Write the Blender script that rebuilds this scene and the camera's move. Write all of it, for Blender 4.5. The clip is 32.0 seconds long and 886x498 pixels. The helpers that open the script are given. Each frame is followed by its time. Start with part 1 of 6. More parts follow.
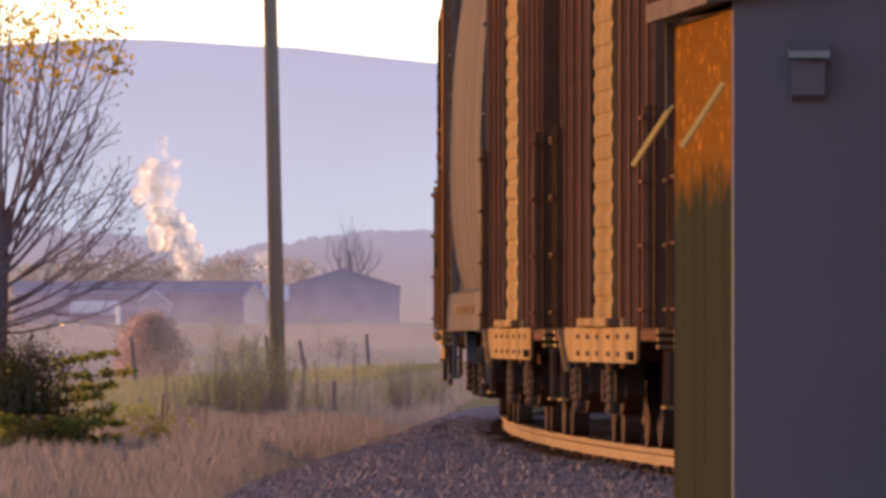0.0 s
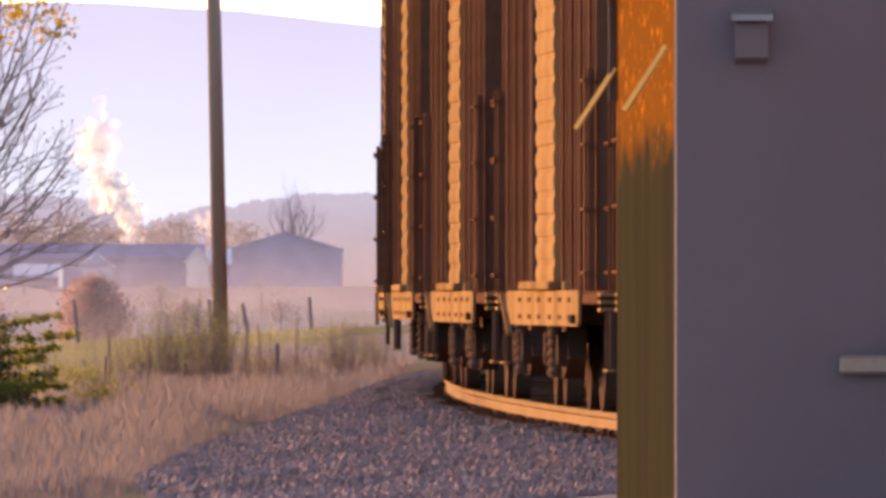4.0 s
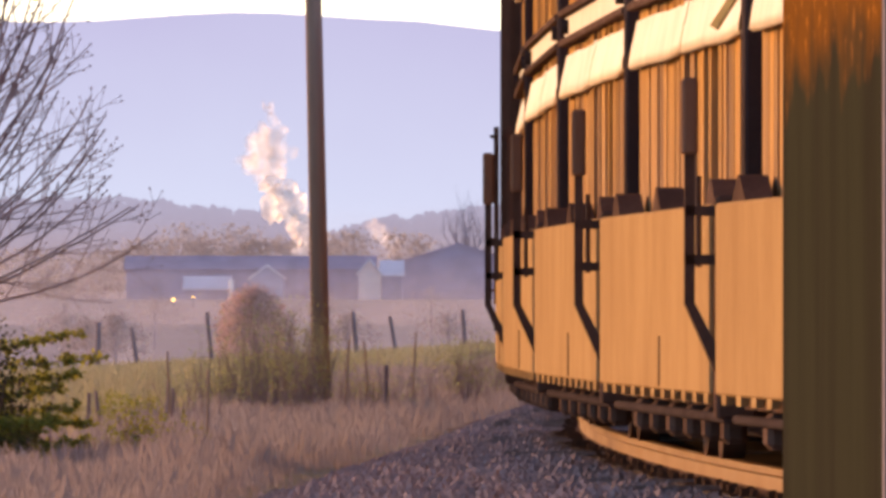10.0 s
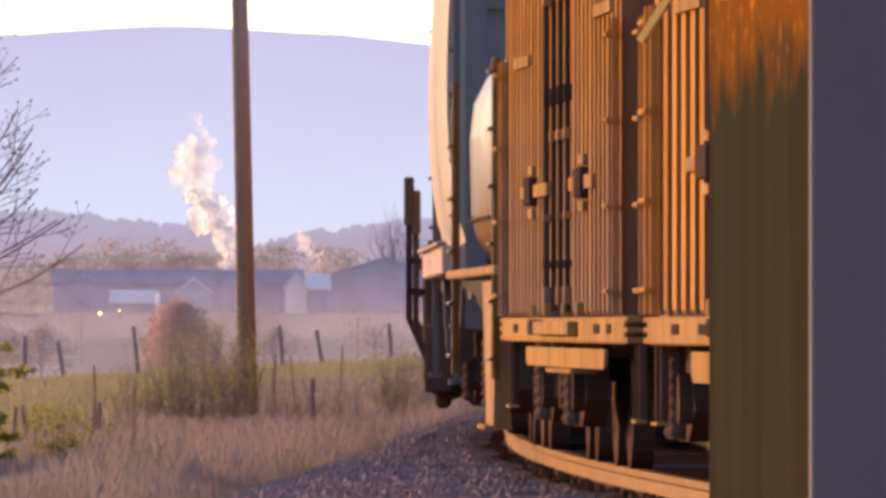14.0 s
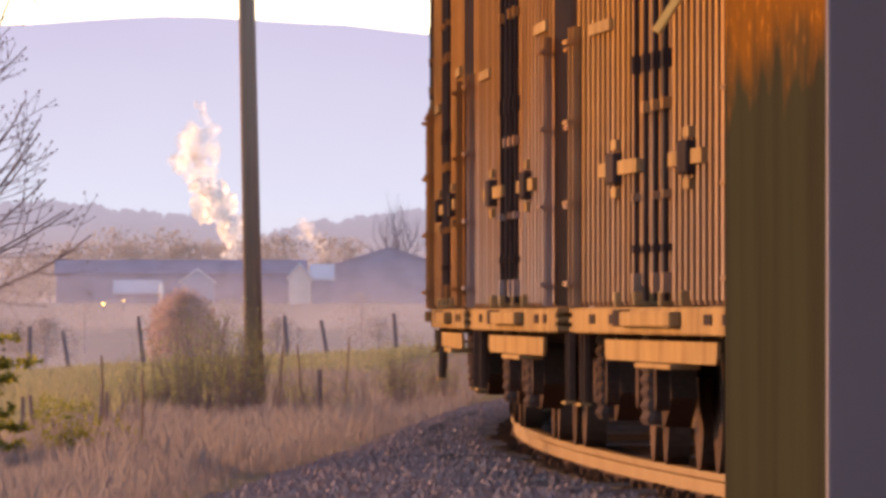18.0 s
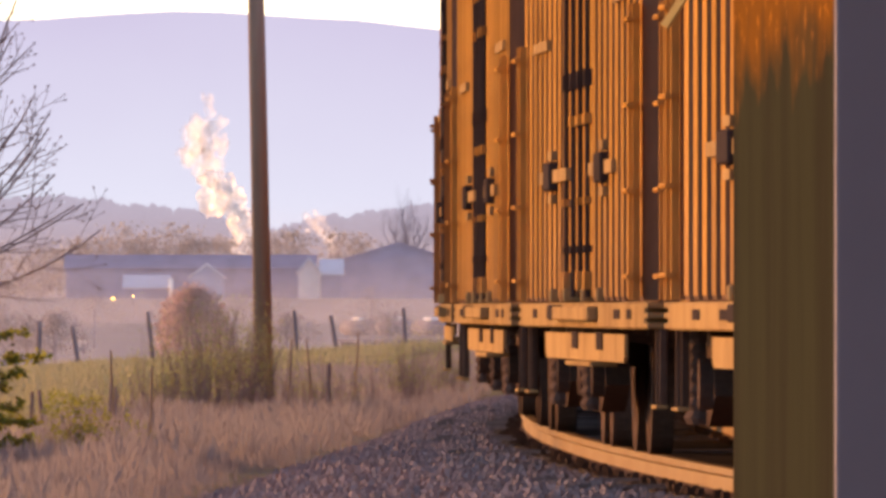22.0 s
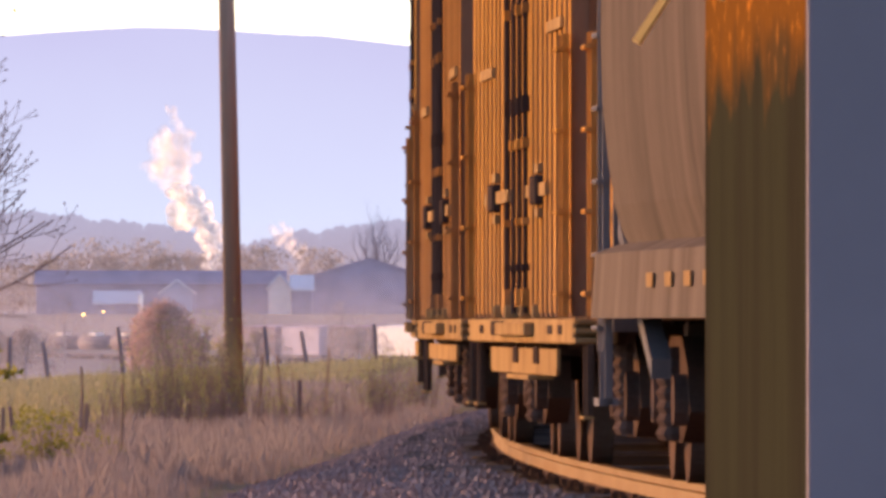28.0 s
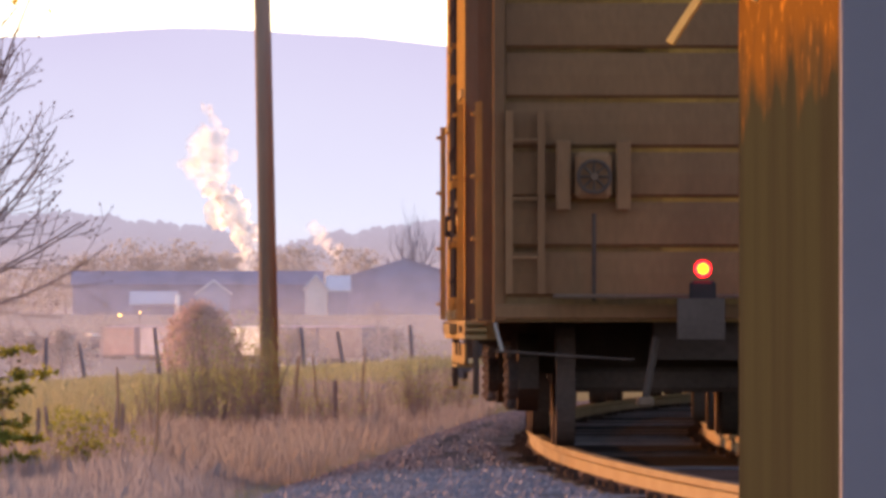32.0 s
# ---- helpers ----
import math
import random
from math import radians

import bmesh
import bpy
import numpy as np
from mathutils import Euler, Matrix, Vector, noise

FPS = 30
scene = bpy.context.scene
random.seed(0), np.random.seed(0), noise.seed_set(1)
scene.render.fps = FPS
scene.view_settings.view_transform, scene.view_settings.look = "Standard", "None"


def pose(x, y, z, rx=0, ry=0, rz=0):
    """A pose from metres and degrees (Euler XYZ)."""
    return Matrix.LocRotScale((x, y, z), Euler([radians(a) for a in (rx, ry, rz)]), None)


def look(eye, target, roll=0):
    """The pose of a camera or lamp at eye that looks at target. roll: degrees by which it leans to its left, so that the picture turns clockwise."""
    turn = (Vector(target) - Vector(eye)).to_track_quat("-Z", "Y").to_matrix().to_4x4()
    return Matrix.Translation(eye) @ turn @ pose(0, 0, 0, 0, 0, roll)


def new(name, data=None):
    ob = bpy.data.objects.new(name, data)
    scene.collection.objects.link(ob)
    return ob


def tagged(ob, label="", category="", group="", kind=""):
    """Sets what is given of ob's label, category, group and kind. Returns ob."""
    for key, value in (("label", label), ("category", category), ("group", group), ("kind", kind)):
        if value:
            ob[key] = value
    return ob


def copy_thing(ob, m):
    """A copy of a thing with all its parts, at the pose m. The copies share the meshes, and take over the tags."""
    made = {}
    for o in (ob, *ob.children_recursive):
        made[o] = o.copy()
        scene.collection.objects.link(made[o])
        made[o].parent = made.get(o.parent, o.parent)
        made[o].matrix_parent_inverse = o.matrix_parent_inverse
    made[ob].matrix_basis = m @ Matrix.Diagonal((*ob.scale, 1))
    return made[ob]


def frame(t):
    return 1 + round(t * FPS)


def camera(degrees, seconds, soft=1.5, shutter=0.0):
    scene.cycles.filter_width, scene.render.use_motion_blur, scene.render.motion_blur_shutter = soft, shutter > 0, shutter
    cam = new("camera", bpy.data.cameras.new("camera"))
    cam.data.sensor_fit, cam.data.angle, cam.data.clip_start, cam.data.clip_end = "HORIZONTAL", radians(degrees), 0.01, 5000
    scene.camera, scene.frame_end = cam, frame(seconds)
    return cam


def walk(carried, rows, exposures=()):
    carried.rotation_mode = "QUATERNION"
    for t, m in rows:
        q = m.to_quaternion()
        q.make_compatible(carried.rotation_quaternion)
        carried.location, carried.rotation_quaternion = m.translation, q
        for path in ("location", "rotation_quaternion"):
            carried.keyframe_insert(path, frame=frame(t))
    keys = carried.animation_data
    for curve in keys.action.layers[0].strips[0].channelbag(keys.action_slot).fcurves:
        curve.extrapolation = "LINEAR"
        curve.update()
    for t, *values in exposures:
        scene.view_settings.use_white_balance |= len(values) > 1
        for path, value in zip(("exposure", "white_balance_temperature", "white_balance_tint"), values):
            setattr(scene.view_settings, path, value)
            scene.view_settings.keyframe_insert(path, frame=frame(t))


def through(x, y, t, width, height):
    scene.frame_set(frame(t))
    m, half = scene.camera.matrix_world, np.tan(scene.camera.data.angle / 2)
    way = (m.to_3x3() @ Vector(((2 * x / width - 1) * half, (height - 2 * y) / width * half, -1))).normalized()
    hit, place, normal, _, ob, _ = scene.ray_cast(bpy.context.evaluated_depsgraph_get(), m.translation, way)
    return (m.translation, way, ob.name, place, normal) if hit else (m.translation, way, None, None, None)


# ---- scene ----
# Plan: z = 0 is the top of the rail, +y runs along the line of sight that just touches the bend.
# The track is an arc that bends away to +x; its point nearest that line lies BEND_Y ahead.
R, BEND_Y, SPEED = 1260.8, 150.3, 15.713
EXPOSURES = [(0, 1.35, 8100, 24), (1, 1.8, 7900, 24), (2, 1.95, 8000, 24), (4.5, 1.9, 8600, 24), (6.5, 2.0, 8700, 24), (7, 2.0, 8500, 24), (8, 1.42, 7800, 24), (8.5, 1.4, 7700, 24), (9, 1.35, 7800, 24), (9.5, 1.5, 7800, 24), (10, 1.52, 7700, 24), (11, 1.48, 7700, 24), (14, 1.6, 7700, 24), (17, 1.65, 8400, 24), (23, 1.65, 8500, 24), (26, 1.65, 7700, 24), (29, 1.65, 7450, 24), (30, 1.65, 7600, 24), (32, 1.78, 8250, 24)]
# path begin
cam = camera(2.9643, 32.0, 3.6)
walk(cam, [
    (0, pose(-0.2250, -34.000, 0.840, 90.2840, 0, 0.4255) @ pose(0, 0, 0, 0, 0, 0.00)),
    (0.5, pose(-0.2250, -34.000, 0.840, 90.2349, 0, 0.3650) @ pose(0, 0, 0, 0, 0, 0.00)),
    (1, pose(-0.2250, -34.000, 0.840, 90.2273, 0, 0.2932) @ pose(0, 0, 0, 0, 0, 0.00)),
    (1.5, pose(-0.2250, -34.000, 0.840, 90.2160, 0, 0.2591) @ pose(0, 0, 0, 0, 0, 0.00)),
    (2, pose(-0.2250, -34.000, 0.840, 90.1838, 0, 0.2554) @ pose(0, 0, 0, 0, 0, 0.00)),
    (2.5, pose(-0.2250, -34.000, 0.840, 90.1460, 0, 0.2724) @ pose(0, 0, 0, 0, 0, 0.00)),
    (4.5, pose(-0.2250, -34.000, 0.840, 90.1800, 0, 0.2062) @ pose(0, 0, 0, 0, 0, 0.00)),
    (5, pose(-0.2250, -34.000, 0.840, 90.2160, 0, 0.1778) @ pose(0, 0, 0, 0, 0, 0.00)),
    (5.5, pose(-0.2250, -34.000, 0.840, 90.2613, 0, 0.1627) @ pose(0, 0, 0, 0, 0, 0.00)),
    (6, pose(-0.2250, -34.000, 0.840, 90.3162, 0, 0.1400) @ pose(0, 0, 0, 0, 0, 0.00)),
    (6.5, pose(-0.2250, -34.000, 0.840, 90.3748, 0, 0.1362) @ pose(0, 0, 0, 0, 0, 0.00)),
    (7, pose(-0.2250, -34.000, 0.840, 90.3861, 0, 0.2705) @ pose(0, 0, 0, 0, 0, 0.00)),
    (7.5, pose(-0.2250, -34.000, 0.840, 90.3805, 0, 0.3045) @ pose(0, 0, 0, 0, 0, 0.00)),
    (8, pose(-0.2250, -34.000, 0.840, 90.3464, 0, 0.3310) @ pose(0, 0, 0, 0, 0, 0.00)),
    (8.5, pose(-0.2250, -34.000, 0.840, 90.2973, 0, 0.3272) @ pose(0, 0, 0, 0, 0, 0.00)),
    (8.6, pose(-0.1869, -31.960, 0.840, 90.2904, 0, 0.3344) @ pose(0, 0, 0, 0, 0, 0.00)),
    (8.7, pose(-0.1662, -28.730, 0.840, 90.2816, 0, 0.3574) @ pose(0, 0, 0, 0, 0, 0.00)),
    (8.8, pose(-0.1433, -25.160, 0.840, 90.2739, 0, 0.3973) @ pose(0, 0, 0, 0, 0, 0.00)),
    (8.9, pose(-0.1204, -21.590, 0.840, 90.2641, 0, 0.4642) @ pose(0, 0, 0, 0, 0, 0.00)),
    (9, pose(-0.0975, -18.020, 0.840, 90.2465, 0, 0.5394) @ pose(0, 0, 0, 0, 0, 0.00)),
    (9.1, pose(-0.0746, -14.450, 0.840, 90.1983, 0, 0.6000) @ pose(0, 0, 0, 0, 0, 0.00)),
    (9.2, pose(-0.0517, -10.880, 0.840, 90.1442, 0, 0.6765) @ pose(0, 0, 0, 0, 0, 0.00)),
    (9.3, pose(-0.0288, -7.310, 0.840, 90.0840, 0, 0.7348) @ pose(0, 0, 0, 0, 0, 0.00)),
    (9.4, pose(-0.0037, -3.400, 0.840, 90.0379, 0, 0.8013) @ pose(0, 0, 0, 0, 0, 0.00)),
    (9.5, pose(0.0182, 0.000, 0.840, 90.0340, 0, 0.8536) @ pose(0, 0, 0, 0, 0, 0.00)),
    (10, pose(0.0182, 0.000, 0.840, 90.2023, 0, 0.8309) @ pose(0, 0, 0, 0, 0, 0.00)),
    (10.5, pose(0.0200, 0.000, 0.840, 90.3328, 0, 0.7080) @ pose(0, 0, 0, 0, 0, 0.00)),
    (11, pose(0.0272, 0.000, 0.840, 90.2704, 0, 0.6777) @ pose(0, 0, 0, 0, 0, 0.00)),
    (11.5, pose(0.0218, 0.000, 0.840, 90.2042, 0, 0.6418) @ pose(0, 0, 0, 0, 0, 0.00)),
    (12, pose(0.0200, 0.000, 0.840, 90.1815, 0, 0.5870) @ pose(0, 0, 0, 0, 0, 0.00)),
    (12.5, pose(0.0163, 0.000, 0.840, 90.1929, 0, 0.5491) @ pose(0, 0, 0, 0, 0, 0.00)),
    (13, pose(0.0182, 0.000, 0.840, 90.2364, 0, 0.5416) @ pose(0, 0, 0, 0, 0, 0.00)),
    (13.5, pose(0.0091, 0.000, 0.840, 90.2647, 0, 0.5794) @ pose(0, 0, 0, 0, 0, 0.00)),
    (14, pose(0.0182, 0.000, 0.840, 90.2477, 0, 0.5851) @ pose(0, 0, 0, 0, 0, 0.00)),
    (14.5, pose(0.0091, 0.000, 0.840, 90.2420, 0, 0.5699) @ pose(0, 0, 0, 0, 0, 0.00)),
    (16.5, pose(0.0036, 0.000, 0.840, 90.2420, 0, 0.5926) @ pose(0, 0, 0, 0, 0, 0.00)),
    (17, pose(-0.0054, 0.000, 0.840, 90.2080, 0, 0.5926) @ pose(0, 0, 0, 0, 0, 0.00)),
    (17.5, pose(-0.0073, 0.000, 0.840, 90.2137, 0, 0.5851) @ pose(0, 0, 0, 0, 0, 0.00)),
    (18, pose(-0.0182, 0.000, 0.840, 90.2156, 0, 0.5964) @ pose(0, 0, 0, 0, 0, 0.00)),
    (18.5, pose(-0.0145, 0.000, 0.840, 90.1853, 0, 0.5851) @ pose(0, 0, 0, 0, 0, 0.00)),
    (19, pose(-0.0182, 0.000, 0.840, 90.1815, 0, 0.5699) @ pose(0, 0, 0, 0, 0, 0.00)),
    (19.5, pose(-0.0236, 0.000, 0.840, 90.1759, 0, 0.5586) @ pose(0, 0, 0, 0, 0, 0.00)),
    (20, pose(-0.0218, 0.000, 0.840, 90.1967, 0, 0.5870) @ pose(0, 0, 0, 0, 0, 0.00)),
    (20.5, pose(-0.0272, 0.000, 0.840, 90.2099, 0, 0.6096) @ pose(0, 0, 0, 0, 0, 0.00)),
    (21, pose(-0.0182, 0.000, 0.840, 90.2288, 0, 0.6191) @ pose(0, 0, 0, 0, 0, 0.00)),
    (21.5, pose(-0.0218, 0.000, 0.840, 90.2194, 0, 0.6248) @ pose(0, 0, 0, 0, 0, 0.00)),
    (22, pose(-0.0145, 0.000, 0.840, 90.1985, 0, 0.6286) @ pose(0, 0, 0, 0, 0, 0.00)),
    (22.5, pose(-0.0091, 0.000, 0.840, 90.1815, 0, 0.6342) @ pose(0, 0, 0, 0, 0, 0.00)),
    (23, pose(-0.0054, 0.000, 0.840, 90.1551, 0, 0.6531) @ pose(0, 0, 0, 0, 0, 0.00)),
    (23.5, pose(-0.0018, 0.000, 0.840, 90.1853, 0, 0.6796) @ pose(0, 0, 0, 0, 0, 0.00)),
    (24, pose(-0.0109, 0.000, 0.840, 90.2212, 0, 0.6966) @ pose(0, 0, 0, 0, 0, 0.00)),
    (24.5, pose(-0.0218, 0.000, 0.840, 90.2345, 0, 0.6645) @ pose(0, 0, 0, 0, 0, 0.00)),
    (25, pose(-0.0200, 0.000, 0.840, 90.2137, 0, 0.6286) @ pose(0, 0, 0, 0, 0, 0.00)),
    (25.5, pose(-0.0272, 0.000, 0.840, 90.2194, 0, 0.6040) @ pose(0, 0, 0, 0, 0, 0.00)),
    (26, pose(-0.0272, 0.000, 0.840, 90.2307, 0, 0.5964) @ pose(0, 0, 0, 0, 0, 0.00)),
    (26.5, pose(-0.0327, 0.000, 0.840, 90.2458, 0, 0.5662) @ pose(0, 0, 0, 0, 0, 0.00)),
    (28.5, pose(-0.0145, 0.000, 0.840, 90.2515, 0, 0.5283) @ pose(0, 0, 0, 0, 0, 0.00)),
    (29, pose(-0.0091, 0.000, 0.840, 90.2137, 0, 0.6834) @ pose(0, 0, 0, 0, 0, 0.00)),
    (29.5, pose(0.0054, 0.000, 0.840, 90.2194, 0, 0.7950) @ pose(0, 0, 0, 0, 0, 0.00)),
    (30, pose(0.0272, 0.000, 0.840, 90.1853, 0, 0.8082) @ pose(0, 0, 0, 0, 0, 0.00)),
    (30.5, pose(0.0508, 0.000, 0.840, 90.1324, 0, 0.7779) @ pose(0, 0, 0, 0, 0, 0.00)),
    (31, pose(0.0581, 0.000, 0.840, 90.1551, 0, 0.7288) @ pose(0, 0, 0, 0, 0, 0.00)),
    (31.5, pose(0.0309, 0.000, 0.840, 90.2023, 0, 0.6569) @ pose(0, 0, 0, 0, 0, 0.00)),
    (32, pose(-0.0109, 0.000, 0.840, 90.2534, 0, 0.6512) @ pose(0, 0, 0, 0, 0, 0.00)),
], EXPOSURES)
# path end

# ---- sky, sun ----
SUN_AZ, SUN_EL = 45.0, 9.0          # degrees to the left of +y, above the horizon
world = bpy.data.worlds.new("World")
scene.world = world
world.use_nodes = True
nt = world.node_tree
sky = nt.nodes.new("ShaderNodeTexSky")
sky.sky_type = "NISHITA"
sky.sun_disc = False
sky.sun_elevation = radians(SUN_EL)
sky.sun_rotation = radians(-SUN_AZ)
sky.air_density, sky.dust_density, sky.ozone_density = 0.6, 0.6, 2.0
nt.nodes["Background"].inputs["Strength"].default_value = 0.15
nt.links.new(sky.outputs[0], nt.nodes["Background"].inputs["Color"])
lamp = bpy.data.lights.new("sun", "SUN")
lamp.energy, lamp.angle, lamp.color = 2.0, radians(0.6), (1.0, 0.5, 0.14)
sun = new("sun", lamp)
az, el = radians(SUN_AZ), radians(SUN_EL)
sun.matrix_world = look((0, 0, 60), (60 * math.sin(az) * math.cos(el), -60 * math.cos(az) * math.cos(el), 60 - 60 * math.sin(el)))


# ---- materials ----
def material(name, base, rough=0.6, metal=0.0, vary=0.25, grain=30.0, stain=1.5, bump=0.15, tint=None, bump_dist=0.004, spec=0.0, streak=1.0, wash=None, wash_top=2.0, wash_most=0.75):
    """A painted or natural surface: fine grain, larger stains and a light relief, in the object's own space.
    wash: a chalky film of road dust that has crept up the lower part, to about wash_top."""
    m = bpy.data.materials.new(name)
    m.use_nodes = True
    t = m.node_tree
    b = t.nodes["Principled BSDF"]
    co = t.nodes.new("ShaderNodeTexCoord")
    mp = t.nodes.new("ShaderNodeMapping")
    mp.inputs["Scale"].default_value = (1, 1, 1 / streak)
    t.links.new(co.outputs["Object"], mp.inputs[0])
    n1, n2 = t.nodes.new("ShaderNodeTexNoise"), t.nodes.new("ShaderNodeTexNoise")
    n1.inputs["Scale"].default_value, n2.inputs["Scale"].default_value = grain, stain
    n1.inputs["Detail"].default_value, n2.inputs["Detail"].default_value = 5, 6
    t.links.new(mp.outputs[0], n1.inputs["Vector"])
    t.links.new(mp.outputs[0], n2.inputs["Vector"])
    info = t.nodes.new("ShaderNodeObjectInfo")
    c1 = t.nodes.new("ShaderNodeMix")
    c1.data_type = "RGBA"
    other = tint or tuple(c * (1 - vary) for c in base)
    c1.inputs["A"].default_value, c1.inputs["B"].default_value = (*base, 1), (*other, 1)
    r1 = t.nodes.new("ShaderNodeMapRange")
    r1.inputs["From Min"].default_value, r1.inputs["From Max"].default_value = 0.4, 0.68
    t.links.new(n2.outputs["Fac"], r1.inputs["Value"])
    t.links.new(r1.outputs[0], c1.inputs["Factor"])
    colour = c1.outputs["Result"]
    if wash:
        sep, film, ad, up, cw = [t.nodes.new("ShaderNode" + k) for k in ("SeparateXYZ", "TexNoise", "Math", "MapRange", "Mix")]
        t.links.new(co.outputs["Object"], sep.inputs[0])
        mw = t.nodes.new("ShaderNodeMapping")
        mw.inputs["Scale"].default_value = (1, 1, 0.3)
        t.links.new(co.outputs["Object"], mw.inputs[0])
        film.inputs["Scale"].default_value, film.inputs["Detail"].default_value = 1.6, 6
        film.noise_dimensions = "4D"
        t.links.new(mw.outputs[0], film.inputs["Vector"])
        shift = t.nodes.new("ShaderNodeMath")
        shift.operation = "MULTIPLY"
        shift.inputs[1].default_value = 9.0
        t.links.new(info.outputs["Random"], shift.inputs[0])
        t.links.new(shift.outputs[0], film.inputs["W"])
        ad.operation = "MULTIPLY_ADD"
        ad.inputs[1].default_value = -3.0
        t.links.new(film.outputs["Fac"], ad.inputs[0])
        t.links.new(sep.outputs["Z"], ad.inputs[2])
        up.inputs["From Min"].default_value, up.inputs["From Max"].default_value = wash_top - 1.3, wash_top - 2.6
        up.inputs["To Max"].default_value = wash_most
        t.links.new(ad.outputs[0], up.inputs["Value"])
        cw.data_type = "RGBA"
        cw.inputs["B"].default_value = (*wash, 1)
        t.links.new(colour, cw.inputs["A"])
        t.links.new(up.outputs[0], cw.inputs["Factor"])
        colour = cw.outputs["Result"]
    hsv = t.nodes.new("ShaderNodeHueSaturation")
    a1 = t.nodes.new("ShaderNodeMath")
    a1.operation = "MULTIPLY_ADD"
    a1.inputs[1].default_value, a1.inputs[2].default_value = vary * 1.4, 1 - vary * 0.9
    t.links.new(n1.outputs["Fac"], a1.inputs[0])
    a2 = t.nodes.new("ShaderNodeMath")
    a2.operation = "MULTIPLY_ADD"
    a2.inputs[1].default_value = vary
    t.links.new(info.outputs["Random"], a2.inputs[0])
    t.links.new(a1.outputs[0], a2.inputs[2])
    t.links.new(a2.outputs[0], hsv.inputs["Value"])
    t.links.new(colour, hsv.inputs["Color"])
    t.links.new(hsv.outputs[0], b.inputs["Base Color"])
    rr = t.nodes.new("ShaderNodeMapRange")
    rr.inputs["To Min"].default_value, rr.inputs["To Max"].default_value = max(0.05, rough - 0.12), min(1, rough + 0.12)
    t.links.new(n2.outputs["Fac"], rr.inputs["Value"])
    t.links.new(rr.outputs[0], b.inputs["Roughness"])
    b.inputs["Metallic"].default_value = metal
    b.inputs["Specular IOR Level"].default_value = spec
    if bump:
        bp = t.nodes.new("ShaderNodeBump")
        bp.inputs["Strength"].default_value, bp.inputs["Distance"].default_value = bump, bump_dist
        t.links.new(n1.outputs["Fac"], bp.inputs["Height"])
        t.links.new(bp.outputs[0], b.inputs["Normal"])
    return m


def glow(name, colour, strength):
    m = bpy.data.materials.new(name)
    m.use_nodes = True
    b = m.node_tree.nodes["Principled BSDF"]
    b.inputs["Base Color"].default_value = (*colour, 1)
    b.inputs["Emission Color"].default_value, b.inputs["Emission Strength"].default_value = (*colour, 1), strength
    return m


OXIDE = material("oxide red car paint", (0.125, 0.062, 0.04), 0.75, vary=0.45, streak=4, tint=(0.075, 0.042, 0.032))
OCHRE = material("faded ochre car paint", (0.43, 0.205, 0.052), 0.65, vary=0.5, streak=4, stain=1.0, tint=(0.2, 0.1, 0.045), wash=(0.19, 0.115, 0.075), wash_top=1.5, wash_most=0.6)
ENDPAINT = material("dull brown end paint", (0.25, 0.115, 0.056), 0.75, vary=0.25, streak=3, tint=(0.18, 0.085, 0.045))
DOORTAN = material("worn tan door paint", (0.29, 0.18, 0.09), 0.7, vary=0.3, streak=3, tint=(0.19, 0.115, 0.06))
SHADEBROWN = material("shade brown for car sides and small fittings", (0.17, 0.098, 0.064), 0.8, vary=0.35, streak=5, tint=(0.11, 0.07, 0.052))
TANNED = material("weathered tan steel", (0.32, 0.2, 0.095), 0.75, vary=0.22, grain=9, stain=1.4, tint=(0.22, 0.135, 0.07))
PALE = material("pale grey car paint", (0.32, 0.275, 0.25), 0.7, vary=0.2, streak=5, tint=(0.28, 0.235, 0.21), spec=0.15)
DARK = material("grimy dark steel", (0.066, 0.041, 0.032), 0.65, vary=0.4, tint=(0.09, 0.058, 0.046))
BLACKED = material("black painted steel", (0.05, 0.037, 0.036), 0.5, vary=0.3)
RAILHEAD = material("worn rail steel", (0.155, 0.09, 0.046), 0.55, 0.2, vary=0.2, stain=0.6, tint=(0.14, 0.08, 0.042))
STONE = material("crushed stone", (0.25, 0.23, 0.24), 0.9, vary=0.5, grain=12, stain=0.7, tint=(0.17, 0.155, 0.16), bump=0.5, bump_dist=0.02)
TIMBER = material("weathered creosoted timber", (0.2, 0.16, 0.15), 0.85, vary=0.5, grain=40, tint=(0.12, 0.095, 0.09), bump=0.4)
PLATE = material("worn tie plate steel", (0.15, 0.105, 0.075), 0.5, 0.3, vary=0.7)
POLEWOOD = material("weathered pole wood", (0.27, 0.185, 0.145), 0.85, vary=0.3, grain=25, streak=12, bump=0.4, tint=(0.2, 0.135, 0.1))
EARTH = material("field soil and turf", (0.22, 0.198, 0.112), 0.95, vary=0.4, grain=3, stain=0.06, tint=(0.18, 0.14, 0.1), bump=0.4, bump_dist=0.05)
HUTWALL = material("dull grey painted metal", (0.19, 0.166, 0.184), 0.6, vary=0.08, grain=8, stain=1.0, bump=0.03)
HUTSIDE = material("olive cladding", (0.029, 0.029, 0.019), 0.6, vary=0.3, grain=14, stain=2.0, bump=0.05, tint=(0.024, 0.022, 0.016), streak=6)


